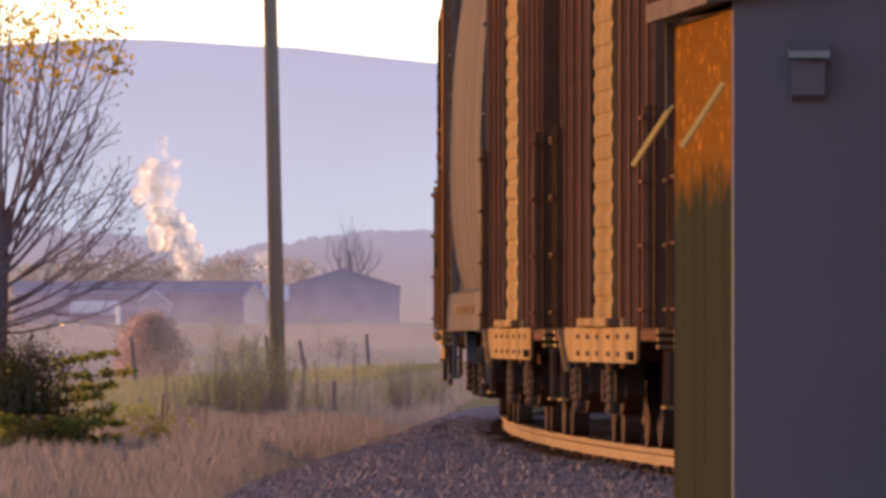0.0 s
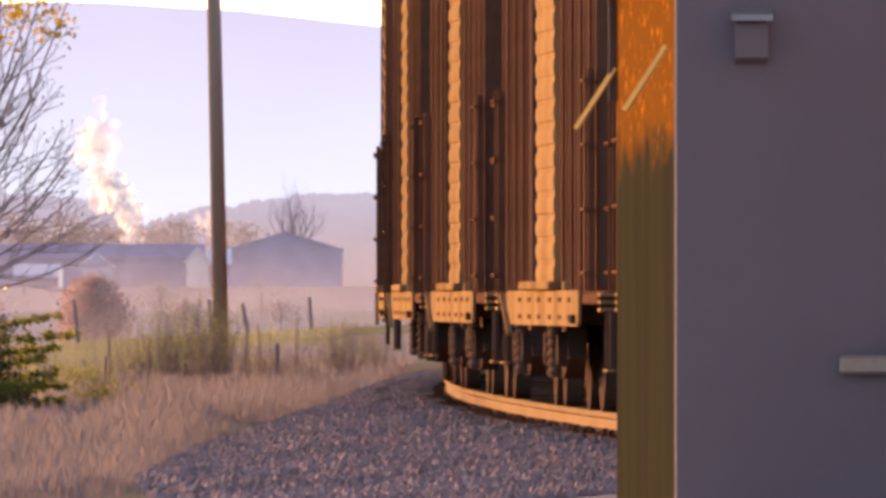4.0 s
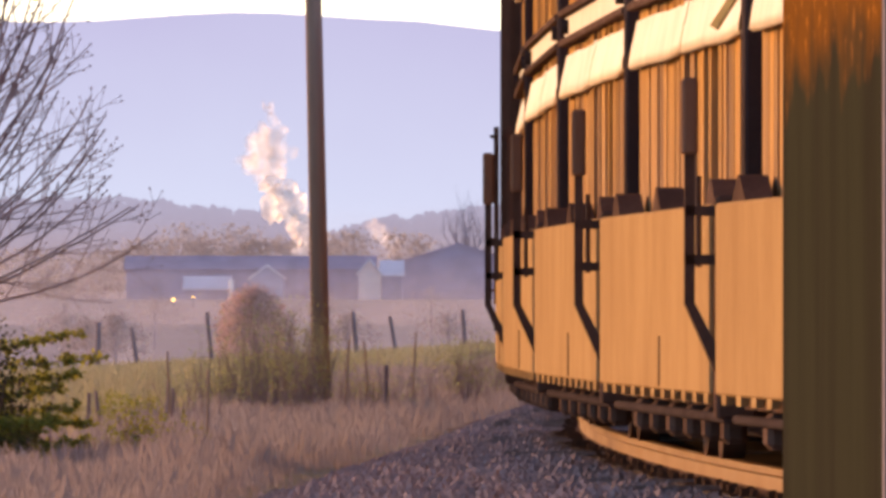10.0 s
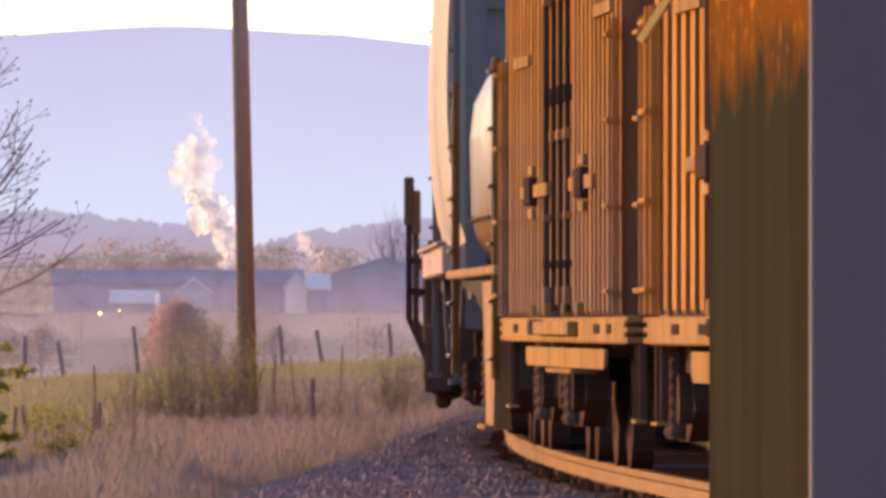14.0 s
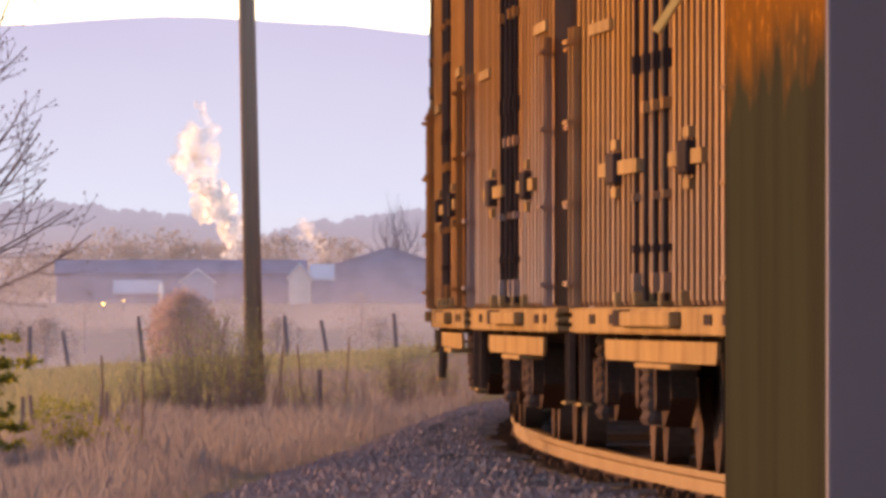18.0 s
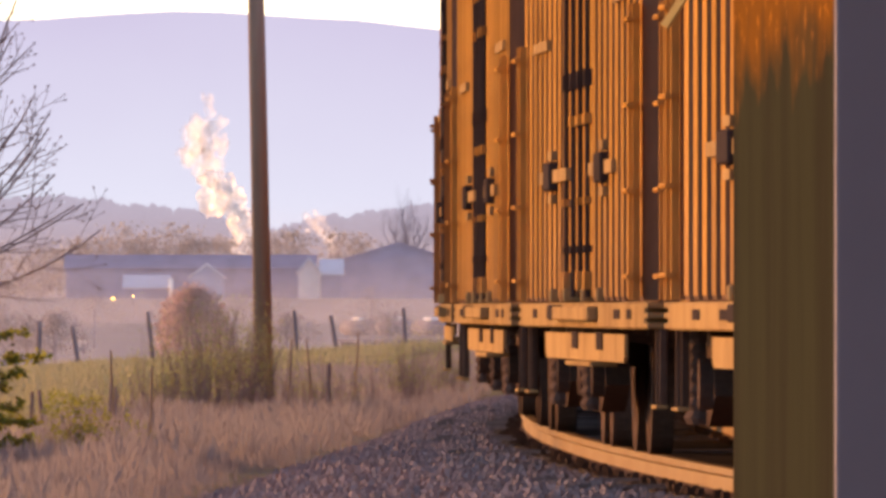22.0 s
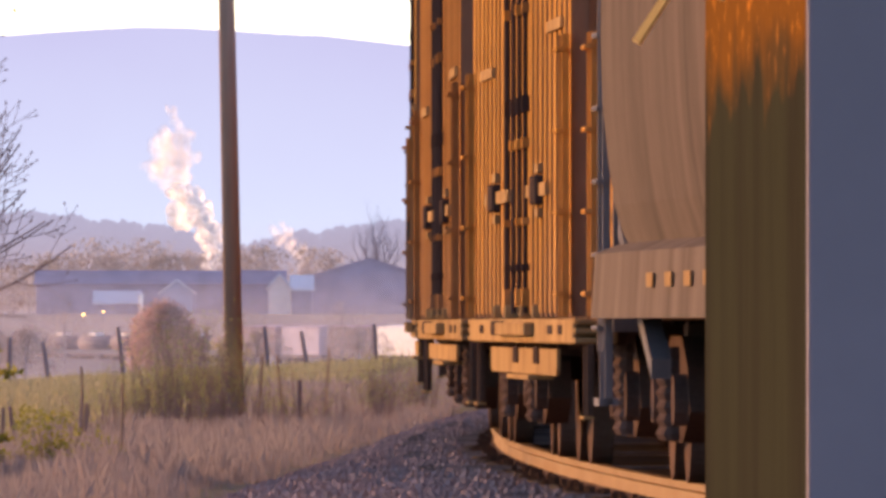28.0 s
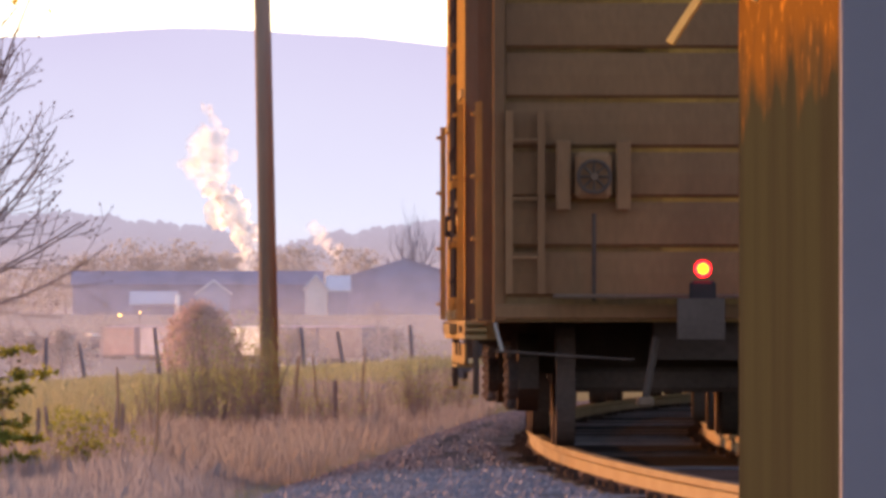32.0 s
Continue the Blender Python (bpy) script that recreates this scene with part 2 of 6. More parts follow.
def amber_reflection(m):
    """Amber reflections and flecks painted into the cladding's colour below the eave."""
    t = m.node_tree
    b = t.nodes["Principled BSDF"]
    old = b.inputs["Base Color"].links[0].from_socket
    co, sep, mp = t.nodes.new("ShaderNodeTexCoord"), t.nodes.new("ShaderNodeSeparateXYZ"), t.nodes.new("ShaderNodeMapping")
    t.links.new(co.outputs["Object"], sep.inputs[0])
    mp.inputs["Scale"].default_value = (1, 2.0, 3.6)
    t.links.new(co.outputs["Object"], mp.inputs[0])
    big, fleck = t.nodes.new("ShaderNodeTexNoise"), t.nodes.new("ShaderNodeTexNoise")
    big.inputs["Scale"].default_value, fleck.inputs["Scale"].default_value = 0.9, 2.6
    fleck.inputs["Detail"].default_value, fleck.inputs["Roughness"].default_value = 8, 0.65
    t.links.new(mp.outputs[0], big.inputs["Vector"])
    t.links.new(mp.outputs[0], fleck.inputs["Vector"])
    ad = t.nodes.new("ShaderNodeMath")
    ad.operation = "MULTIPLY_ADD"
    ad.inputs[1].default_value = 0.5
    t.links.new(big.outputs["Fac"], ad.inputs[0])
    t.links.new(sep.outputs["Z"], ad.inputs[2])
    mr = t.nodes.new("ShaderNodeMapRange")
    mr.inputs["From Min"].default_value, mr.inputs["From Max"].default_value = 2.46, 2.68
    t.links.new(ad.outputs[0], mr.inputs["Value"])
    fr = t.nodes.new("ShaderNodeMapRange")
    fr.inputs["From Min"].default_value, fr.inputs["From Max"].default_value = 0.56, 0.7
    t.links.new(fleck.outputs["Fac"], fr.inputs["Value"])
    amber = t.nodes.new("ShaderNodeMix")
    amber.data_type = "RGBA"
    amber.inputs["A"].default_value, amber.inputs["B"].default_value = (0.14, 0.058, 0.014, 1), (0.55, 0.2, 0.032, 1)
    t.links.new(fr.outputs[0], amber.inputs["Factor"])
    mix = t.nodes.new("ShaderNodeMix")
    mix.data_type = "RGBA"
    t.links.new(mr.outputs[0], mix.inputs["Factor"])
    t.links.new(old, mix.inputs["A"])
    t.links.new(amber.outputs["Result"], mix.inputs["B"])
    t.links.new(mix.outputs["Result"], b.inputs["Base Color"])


amber_reflection(HUTSIDE)
TRIM = material("galvanised trim", (0.35, 0.3, 0.26), 0.4, 0.4, vary=0.2)


# ---- mesh helpers ----
class Shape:
    """Vertices and faces gathered box by box, made into one mesh."""

    def __init__(self):
        self.v, self.f = [], []

    def add(self, verts, faces):
        n = len(self.v)
        self.v += [tuple(p) for p in verts]
        self.f += [tuple(n + i for i in q) for q in faces]
        return self

    def box(self, x0, x1, y0, y1, z0, z1, m=None):
        vs = [(x, y, z) for z in (z0, z1) for y in (y0, y1) for x in (x0, x1)]
        if m:
            vs = [m @ Vector(p) for p in vs]
        return self.add(vs, [(0, 2, 3, 1), (4, 5, 7, 6), (0, 1, 5, 4), (2, 6, 7, 3), (0, 4, 6, 2), (1, 3, 7, 5)])

    def bevelled(self, x0, x1, y0, y1, z0, z1, b=0.01):
        bm = bmesh.new()
        bmesh.ops.create_cube(bm, size=1.0, matrix=Matrix.LocRotScale(((x0 + x1) / 2, (y0 + y1) / 2, (z0 + z1) / 2), None, (x1 - x0, y1 - y0, z1 - z0)))
        bmesh.ops.bevel(bm, geom=bm.edges[:], offset=b, segments=1, affect="EDGES", profile=0.5)
        bm.verts.index_update()
        self.add([p.co[:] for p in bm.verts], [[q.index for q in g.verts] for g in bm.faces])
        bm.free()
        return self

    def tube(self, a, b, r, r2=None, n=8, caps=True):
        a, b = Vector(a), Vector(b)
        r2 = r if r2 is None else r2
        q = (b - a).to_track_quat("Z", "Y")
        ring = [Vector((math.cos(2 * math.pi * i / n), math.sin(2 * math.pi * i / n), 0)) for i in range(n)]
        vs = [a + q @ (p * r) for p in ring] + [b + q @ (p * r2) for p in ring]
        fs = [(i, (i + 1) % n, n + (i + 1) % n, n + i) for i in range(n)]
        if caps:
            fs += [tuple(range(n - 1, -1, -1)), tuple(range(n, 2 * n))]
        return self.add(vs, fs)

    def prism(self, outline, axis, a, b):
        """An outline of (p, q) pairs pushed along axis from a to b. axis 'y': (x, z); 'x': (y, z); 'z': (x, y)."""
        put = {"y": lambda p, q, s: (p, s, q), "x": lambda p, q, s: (s, p, q), "z": lambda p, q, s: (p, q, s)}[axis]
        n = len(outline)
        vs = [put(p, q, a) for p, q in outline] + [put(p, q, b) for p, q in outline]
        fs = [(i, (i + 1) % n, n + (i + 1) % n, n + i) for i in range(n)] + [tuple(range(n - 1, -1, -1)), tuple(range(n, 2 * n))]
        return self.add(vs, fs)

    def mesh(self, name, mat, smooth=False):
        me = bpy.data.meshes.new(name)
        me.from_pydata(self.v, [], self.f)
        bm = bmesh.new()
        bm.from_mesh(me)
        bmesh.ops.delete(bm, geom=[p for p in bm.verts if not p.link_faces], context="VERTS")
        bmesh.ops.recalc_face_normals(bm, faces=bm.faces[:])
        bm.to_mesh(me)
        bm.free()
        if smooth:
            me.shade_smooth()
        me.materials.append(mat)
        return me


def part(name, shape, mat, parent, label="", smooth=False, at=None):
    me = shape if isinstance(shape, bpy.types.Mesh) else shape.mesh(name, mat, smooth)
    ob = new(name, me)
    ob.parent = parent
    if at:
        ob.matrix_basis = at
    if label:
        ob["label"] = label
    return ob


def thing(name, label, category, group="", at=None, kind=""):
    ob = new(name)
    ob.empty_display_size = 0.3
    if at:
        ob.matrix_basis = at
    return tagged(ob, label, category, group, kind)


def solid(name, shape, mat, label, category="", kind="", smooth=False, at=None, group=""):
    ob = new(name, shape if isinstance(shape, bpy.types.Mesh) else shape.mesh(name, mat, smooth))
    if at:
        ob.matrix_basis = at
    return tagged(ob, label, category, group, kind)


def on_track(s, o=0.0, z=0.0):
    """The pose of a thing s metres past the bend, o metres to the left of the centre line, facing along the track."""
    a = s / R
    return pose(R - (R + o) * math.cos(a), BEND_Y + (R + o) * math.sin(a), z, 0, 0, -math.degrees(a))


# ---- large structure: ground, ballast, track ----
def ground_height(x, y):
    """The lie of the land: a flat verge, a field that ends in a low crest, a shallow valley, rising ground beyond."""
    stops = ((-400, -0.9), (40, -0.75), (80, -0.42), (110, -0.32), (170, -0.3), (290, -0.2), (430, -0.25), (480, -0.7), (570, -3.9), (900, -3.7), (1850, -3.2), (2350, 2.2), (3000, 2.6), (4300, 4), (5200, 5))
    for (a, za), (b, zb) in zip(stops, stops[1:]):
        if y <= b:
            k = max(0.0, (y - a) / (b - a))
            z = za + (zb - za) * k
            break
    else:
        z = 5
    lean = min(1, max(0, (y - 200) / 230)) * max(0, min(1, (520 - y) / 60))
    z += lean * max(-0.9, min(0.7, 0.25 + (x / max(y, 1) + 0.0115) * 26))
    return z + 0.05 * noise.noise((x * 0.11, y * 0.05, 0)) * min(1, max(0, (y - 60) / 60)) - 0.0


def ground():
    ys = [-400, -150, -60, 0, 30] + [40 + 5 * i for i in range(90)] + [500, 530, 560, 650, 800, 1000, 1300, 1600, 1800, 2000, 2200, 2350, 2600, 3000, 3600, 4300, 4950]
    us = [-1.0, -0.4, -0.15, -0.07] + [-0.05 + 0.002 * i for i in range(36)] + [0.03, 0.06, 0.15, 0.4, 1.0]
    s = Shape()
    vs = [(u * (max(y, 0) + 120) * 3 if abs(u) > 0.06 else u * (max(y, 20) + 10), y, 0) for y in ys for u in us]
    vs = [(x, y, ground_height(x, y)) for x, y, _ in vs]
    n = len(us)
    s.add(vs, [(j * n + i, j * n + i + 1, j * n + n + i + 1, j * n + n + i) for j in range(len(ys) - 1) for i in range(n - 1)])
    near = Shape().add(s.v, [q for q in s.f if s.v[q[0]][1] < 555])
    beyond = Shape().add(s.v, [q for q in s.f if s.v[q[0]][1] >= 555])
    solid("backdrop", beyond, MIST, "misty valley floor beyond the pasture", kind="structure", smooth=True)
    s = near
    solid("ground", s, EARTH, "green pasture turf with dry brown patches", kind="structure", smooth=True)


def shoulder(s):
    """Width of the stone bed to the left of the centre line."""
    x = R - R * math.cos(s / R)
    return max(2.2, min(4.6, 2.25 + x + 0.45 * min(1, max(0, -s / 45))))


def ballast():
    sh = Shape()
    ss = [-320 + 4 * i for i in range(170)]
    prof = lambda w: [(w + 0.5, -0.75), (w, -0.36), ((w + 1.5) / 2, -0.22), (1.56, -0.195), (1.42, -0.215), (0, -0.2), (-1.7, -0.2), (-2.6, -0.5), (-3.4, -0.9)]
    rows = []
    for s in ss:
        rows.append([on_track(s, o, z).translation for o, z in prof(shoulder(s))])
    n = len(rows[0])
    sh.add([p for r in rows for p in r], [(j * n + i, j * n + i + 1, j * n + n + i + 1, j * n + n + i) for j in range(len(rows) - 1) for i in range(n - 1)])
    solid("ballast_bed", sh, STONE, "grey crushed stone bed under the track", kind="structure", smooth=True)


def rail_mesh(side, foot=False):
    o = 0.17 + side * 0.7525
    prof = [(-0.036, 0.0), (0.036, 0.0), (0.036, -0.038), (0.012, -0.052), (0.014, -0.128), (-0.014, -0.128), (-0.012, -0.052), (-0.036, -0.038)]
    if foot:
        prof = [(0.016, -0.124), (0.03, -0.136), (0.07, -0.152), (0.07, -0.172), (-0.07, -0.172), (-0.07, -0.152), (-0.03, -0.136), (-0.016, -0.124)]
    sh = Shape()
    ss = [-330 + 2 * i for i in range(350)]
    n = len(prof)
    vs = [on_track(s, o + p, z).translation for s in ss for p, z in prof]
    sh.add(vs, [(j * n + i, j * n + (i + 1) % n, j * n + n + (i + 1) % n, j * n + n + i) for j in range(len(ss) - 1) for i in range(n)])
    return sh


def shade_bed():
    """Dark stone sheet between the rails that paints in the shade under the train."""
    sh = Shape()
    ss = [-320 + 4 * i for i in range(170)]
    vs = [on_track(s, o, z).translation for s in ss for o, z in ((1.16, -0.19), (1.0, -0.176), (0.84, -0.152), (-0.5, -0.15), (-1.5, -0.17))]
    sh.add(vs, [(5 * j + i, 5 * j + i + 1, 5 * j + 6 + i, 5 * j + 5 + i) for j in range(len(ss) - 1) for i in range(4)])
    solid("track_bed", sh, BEDSHADE, "dark stone sheet painting in the shade under the train", kind="structure")


def track():
    tr = thing("railway_track", "curved railway track with worn steel rails on timber sleepers", "track", kind="structure")
    for side in (1, -1):
        part("rail", rail_mesh(side), RAILHEAD, tr, "worn steel rail with a polished head", smooth=False)
        # the foot is a separate part, darker than head and web
        part("rail_foot", rail_mesh(side, True), RUST, tr, "dark rail foot")
    proud = Shape().bevelled(-1.66, 1.13, -0.115, 0.115, -0.36, -0.138, 0.012).mesh("sleeper", TIMBER)
    tie = Shape().bevelled(-1.5, 1.13, -0.115, 0.115, -0.36, -0.158, 0.012).mesh("sleeper", TIMBER)
    plate, spikes = Shape(), Shape()
    for x in (-0.9225, 0.5825):
        plate.box(x - 0.18, x + 0.18, -0.09, 0.09, -0.16, -0.148)
        for dx in (-0.1, 0.1):
            for dy in (-0.05, 0.05):
                plate.box(x + dx - 0.018, x + dx + 0.018, dy - 0.03, dy + 0.03, -0.16, -0.115)
    for dy in (-0.06, 0.2):
        spikes.box(-1.155, -1.125, dy - 0.04, dy + 0.04, -0.19, -0.152)
    spikes = spikes.mesh("rail_anchor", PLATE)
    plate = plate.mesh("tie_plate", DARK)
    for i in range(285):
        s = -100 + 0.55 * i
        m = on_track(s) @ pose(random.uniform(-0.05, 0.05), 0, 0, 0, 0, random.uniform(-0.8, 0.8))
        t = part("sleeper", proud if random.random() < 0.16 else tie, TIMBER, tr, at=m)
        part("tie_plate", plate, DARK, t)
        part("rail_anchor", spikes, PLATE, t)


def stones():
    """Loose stones over the visible stretch of the bed."""
    rng = np.random.default_rng(4)
    n = 62000
    s = -92 + 232 * rng.random(n) ** 1.5
    w = np.array([shoulder(a) for a in s])
    o = 1.0 + (w + 0.15 - 1.0) * rng.random(n)
    phase = np.mod(s + 100 + 0.275, 0.55) - 0.275
    keep = (o > 1.4) | ((np.abs(phase) > 0.1) & (o > 1.19))
    s, w, o = s[keep], w[keep], o[keep]
    n = len(s)
    m = (w + 1.5) / 2
    z = np.where(o < 1.5, -0.18 - 0.02 * np.clip((1.25 - o) / 0.06, 0, 1), np.where(o < m, -0.185 - 0.035 * (o - 1.5) / (m - 1.5), np.where(o < w, -0.22 - 0.14 * (o - m) / (w - m), -0.36 - 0.78 * (o - w))))
    a = s / R
    cx, cy = R - (R + o) * np.cos(a), BEND_Y + (R + o) * np.sin(a)
    size = 0.026 + 0.034 * rng.random(n) ** 1.5
    base = np.array([(1, 0, 0), (0, 1, 0), (-1, 0, 0), (0, -1, 0), (0.2, 0.1, 0.8), (0, 0, -0.6)], float)
    v = base[None] * size[:, None, None] * (0.7 + 0.6 * rng.random((n, 6, 3)))
    th = rng.random(n) * 6.283
    x, y = v[..., 0] * np.cos(th)[:, None] - v[..., 1] * np.sin(th)[:, None], v[..., 0] * np.sin(th)[:, None] + v[..., 1] * np.cos(th)[:, None]
    v = np.stack([x + cx[:, None], y + cy[:, None], v[..., 2] + z[:, None] + 0.008], -1).reshape(-1, 3)
    faces = np.array([(0, 1, 4), (1, 2, 4), (2, 3, 4), (3, 0, 4), (1, 0, 5), (2, 1, 5), (3, 2, 5), (0, 3, 5)])
    f = (faces[None] + 6 * np.arange(n)[:, None, None]).reshape(-1, 3)
    me = bpy.data.meshes.new("ballast_stones")
    me.from_pydata(v.tolist(), [], f.tolist())
    me.materials.append(STONES)
    tagged(new("ballast_stones", me), "loose grey crushed stones beside the rail", "gravel", kind="stuff")


# ---- hut beside the track ----
def hut():
    """A metal trackside hut; its near corner and the direction of its long side are given."""
    a = math.degrees(math.atan2(0.5325 - 0.287, 5.0))
    h = thing("trackside_hut", "grey metal trackside hut with olive side cladding and painted amber reflections", "hut", at=pose(0.5325, 45.5, -0.75, 0, 0, a))
    part("front_wall", Shape().bevelled(0.0, 1.7, 0.0, 0.12, 0.0, 3.17, 0.006), HUTWALL, h, "dull grey painted metal wall")
    part("side_wall", Shape().bevelled(0.0, 0.1, 0.124, 5.0, 0.0, 3.11, 0.006), HUTSIDE, h, "olive metal cladding with amber reflections painted in near the eave")
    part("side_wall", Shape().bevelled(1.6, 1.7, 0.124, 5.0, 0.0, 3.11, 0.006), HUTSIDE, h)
    part("back_wall", Shape().bevelled(0.104, 1.596, 4.9, 5.0, 0.0, 3.11, 0.006), HUTWALL, h)
    part("roof", Shape().prism([(-0.13, 3.124), (0.85, 3.27), (1.83, 3.124), (1.83, 3.215), (0.85, 3.36), (-0.13, 3.215)], "y", -0.1, 5.15), EAVE, h, "shallow metal roof with an overhanging eave")
    # struts: flat boards turned to the low sun
    for x, y, z in ((-0.012, 4.9, 2.72), (-0.03, 0.25, 2.76)):
        part("strut", Shape().bevelled(-0.005, 0.005, -0.02, 0.02, -0.36, 0.0, 0.002), STRUT, h, "pale diagonal eave strut", at=pose(x, y, z, 0, 33, 0) @ pose(0, 0, 0, 0, 0, 32))
    part("eave_post", Shape().bevelled(-0.045, -0.005, 4.9, 4.96, 2.55, 3.12, 0.006), EAVE, h, "dark post under the eave")
    lamp_box = part("wall_lamp", Shape().prism([(-0.001, 2.88), (-0.1, 2.86), (-0.12, 2.82), (-0.1, 2.7), (-0.001, 2.67)], "x", 0.27, 0.42), HUTWALL, h, "small shaded wall lamp, unlit")
    part("lamp_hood", Shape().prism([(-0.001, 2.93), (-0.15, 2.9), (-0.16, 2.87), (-0.001, 2.885)], "x", 0.25, 0.44), TRIM, lamp_box, "pale sloping lamp hood")
    part("door_jamb", Shape().bevelled(1.016, 1.046, -0.02, -0.001, 0.05, 3.08, 0.005), DARK, h, "dark door seam")
    part("door", Shape().bevelled(1.052, 1.62, -0.016, -0.001, 0.05, 2.85, 0.006), HUTWALL, h)
    part("door_latch", Shape().bevelled(0.758, 1.012, -0.07, -0.001, 1.23, 1.32, 0.015), TRIM, h, "bright metal latch bar")
    part("hasp", Shape().bevelled(0.989, 1.109, -0.09, -0.0205, 1.33, 1.43, 0.012), TRIM, h)
    part("skirting", Shape().bevelled(0.0, 1.7, -0.012, -0.001, 0.0, 0.3, 0.004), DARKGREY, h)
    return h


# ---- utility pole ----
def pole():
    p = thing("utility_pole", "weathered brown wooden utility pole standing in scrub", "pole", at=pose(0, 0, 0))
    y = 180.0
    x = (-549.4 - 100.0) / 30300 * y
    part("shaft", Shape().tube((x, y, -0.6), (x - 0.2, y, 9.0), 0.1, 0.075, n=20), POLEWOOD, p, smooth=True)


# ---- distance ----
VIEW = 30300.0


def far(u, v, y):
    """A place y metres off, u to the right of the white gable and v above the eye's level, both in 1/30300 of y."""
    return ((u - 549.4) / VIEW * y, y, 0.84 + v / VIEW * y)


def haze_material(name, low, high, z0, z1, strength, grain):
    """Distance with its haze painted as emission: paler towards the valley, with a faint mottle of woods."""
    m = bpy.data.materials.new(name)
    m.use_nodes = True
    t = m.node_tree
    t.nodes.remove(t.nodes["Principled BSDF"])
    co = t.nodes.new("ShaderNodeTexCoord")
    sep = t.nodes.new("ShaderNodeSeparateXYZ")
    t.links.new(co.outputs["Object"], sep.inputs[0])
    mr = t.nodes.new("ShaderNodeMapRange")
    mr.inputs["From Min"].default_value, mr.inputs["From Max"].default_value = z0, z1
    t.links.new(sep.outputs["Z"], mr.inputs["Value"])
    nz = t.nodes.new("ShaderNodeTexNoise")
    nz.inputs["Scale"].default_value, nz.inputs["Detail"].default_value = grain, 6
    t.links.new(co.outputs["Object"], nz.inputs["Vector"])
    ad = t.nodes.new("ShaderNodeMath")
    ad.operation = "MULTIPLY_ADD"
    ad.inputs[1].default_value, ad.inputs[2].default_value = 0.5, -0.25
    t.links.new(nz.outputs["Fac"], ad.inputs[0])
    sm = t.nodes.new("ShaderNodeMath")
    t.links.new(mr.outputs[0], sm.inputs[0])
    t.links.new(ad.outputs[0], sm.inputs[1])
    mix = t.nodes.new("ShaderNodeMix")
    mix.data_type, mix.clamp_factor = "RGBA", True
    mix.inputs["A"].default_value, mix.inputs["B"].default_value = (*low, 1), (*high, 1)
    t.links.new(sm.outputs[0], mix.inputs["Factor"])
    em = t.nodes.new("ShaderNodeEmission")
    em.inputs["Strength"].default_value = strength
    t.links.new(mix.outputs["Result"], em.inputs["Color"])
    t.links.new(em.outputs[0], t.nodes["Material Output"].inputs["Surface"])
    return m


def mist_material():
    """Pale dry valley meadow; a faint mauve emission paints in the mist and haze over it."""
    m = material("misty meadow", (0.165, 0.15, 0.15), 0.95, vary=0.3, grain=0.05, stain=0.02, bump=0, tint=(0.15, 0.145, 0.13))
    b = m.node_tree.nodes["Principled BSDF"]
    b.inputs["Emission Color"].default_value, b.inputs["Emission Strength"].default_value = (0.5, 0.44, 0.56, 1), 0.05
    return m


def hill():
    s, y, n = Shape(), 4600.0, 160
    vs, fs = [], []
    for i in range(n + 1):
        x = -1000 + 2000 * i / n
        u = x / y * VIEW + 549.4
        h = np.interp(u, [-2500, -900, -560, -400, -250, -60, 60, 200, 700, 2500, 6000], [430, 520, 515, 528, 534, 524, 518, 500, 450, 420, 330])
        top = far(u, h + 3 * noise.noise((x * 0.03, 0, 0)) + 1.6 * noise.noise((x * 0.16, 3, 0)), y)[2]
        vs += [(x, y, 5), (x, y + 60, top), (x, y + 200, 5)]
    for i in range(n):
        a = 3 * i
        fs += [(a, a + 3, a + 4, a + 1), (a + 1, a + 4, a + 5, a + 2)]
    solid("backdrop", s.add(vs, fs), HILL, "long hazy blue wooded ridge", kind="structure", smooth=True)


def wood_top(u):
    top = np.interp(u, [-1150, -579, -450, -330, -190, -120, -70, 0, 120, 200, 700], [170, 195, 196, 178, 172, 120, 142, 158, 172, 182, 176])
    return top + 9 * noise.noise((u * 0.03, 1, 0)) + 4 * noise.noise((u * 0.12, 5, 0))


def woods():
    """The far belt of bare woods at the ridge's foot: thousands of small clumps with an uneven top."""
    rng = np.random.default_rng(8)
    s, y0 = Shape(), 3300.0
    ico = [(0, 0, 1), (0.9, 0, 0.2), (0.28, 0.85, 0.2), (-0.73, 0.53, 0.2), (-0.73, -0.53, 0.2), (0.28, -0.85, 0.2), (0, 0, -0.8)]
    fc = [(0, 1, 2), (0, 2, 3), (0, 3, 4), (0, 4, 5), (0, 5, 1), (6, 2, 1), (6, 3, 2), (6, 4, 3), (6, 5, 4), (6, 1, 5)]
    for i in range(5200):
        u = rng.uniform(-1150, 700)
        v = wood_top(u) - abs(rng.normal(0, 1)) * 26
        if v < 60:
            continue
        r = rng.uniform(0.4, 1.1)
        c = Vector(far(u, v, y0 + rng.uniform(-20, 20)))
        q = Euler(rng.uniform(0, 6, 3)).to_matrix()
        s.add([c + q @ Vector(p) * r * rng.uniform(0.6, 1.3) for p in ico], fc)
    me = bpy.data.meshes.new("far_woods")
    me.from_pydata(s.v, [], s.f)
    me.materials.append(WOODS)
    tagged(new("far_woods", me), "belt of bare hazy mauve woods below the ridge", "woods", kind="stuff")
    s = Shape()
    n = 240
    vs = []
    for i in range(n + 1):
        u = -1400 + 2600 * i / n
        vs += [far(u, -25, y0 + 30), far(u, wood_top(u) - 12, y0 + 30)]
    s.add(vs, [(2 * i, 2 * i + 2, 2 * i + 3, 2 * i + 1) for i in range(n)])
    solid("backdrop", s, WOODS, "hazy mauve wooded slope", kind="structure")


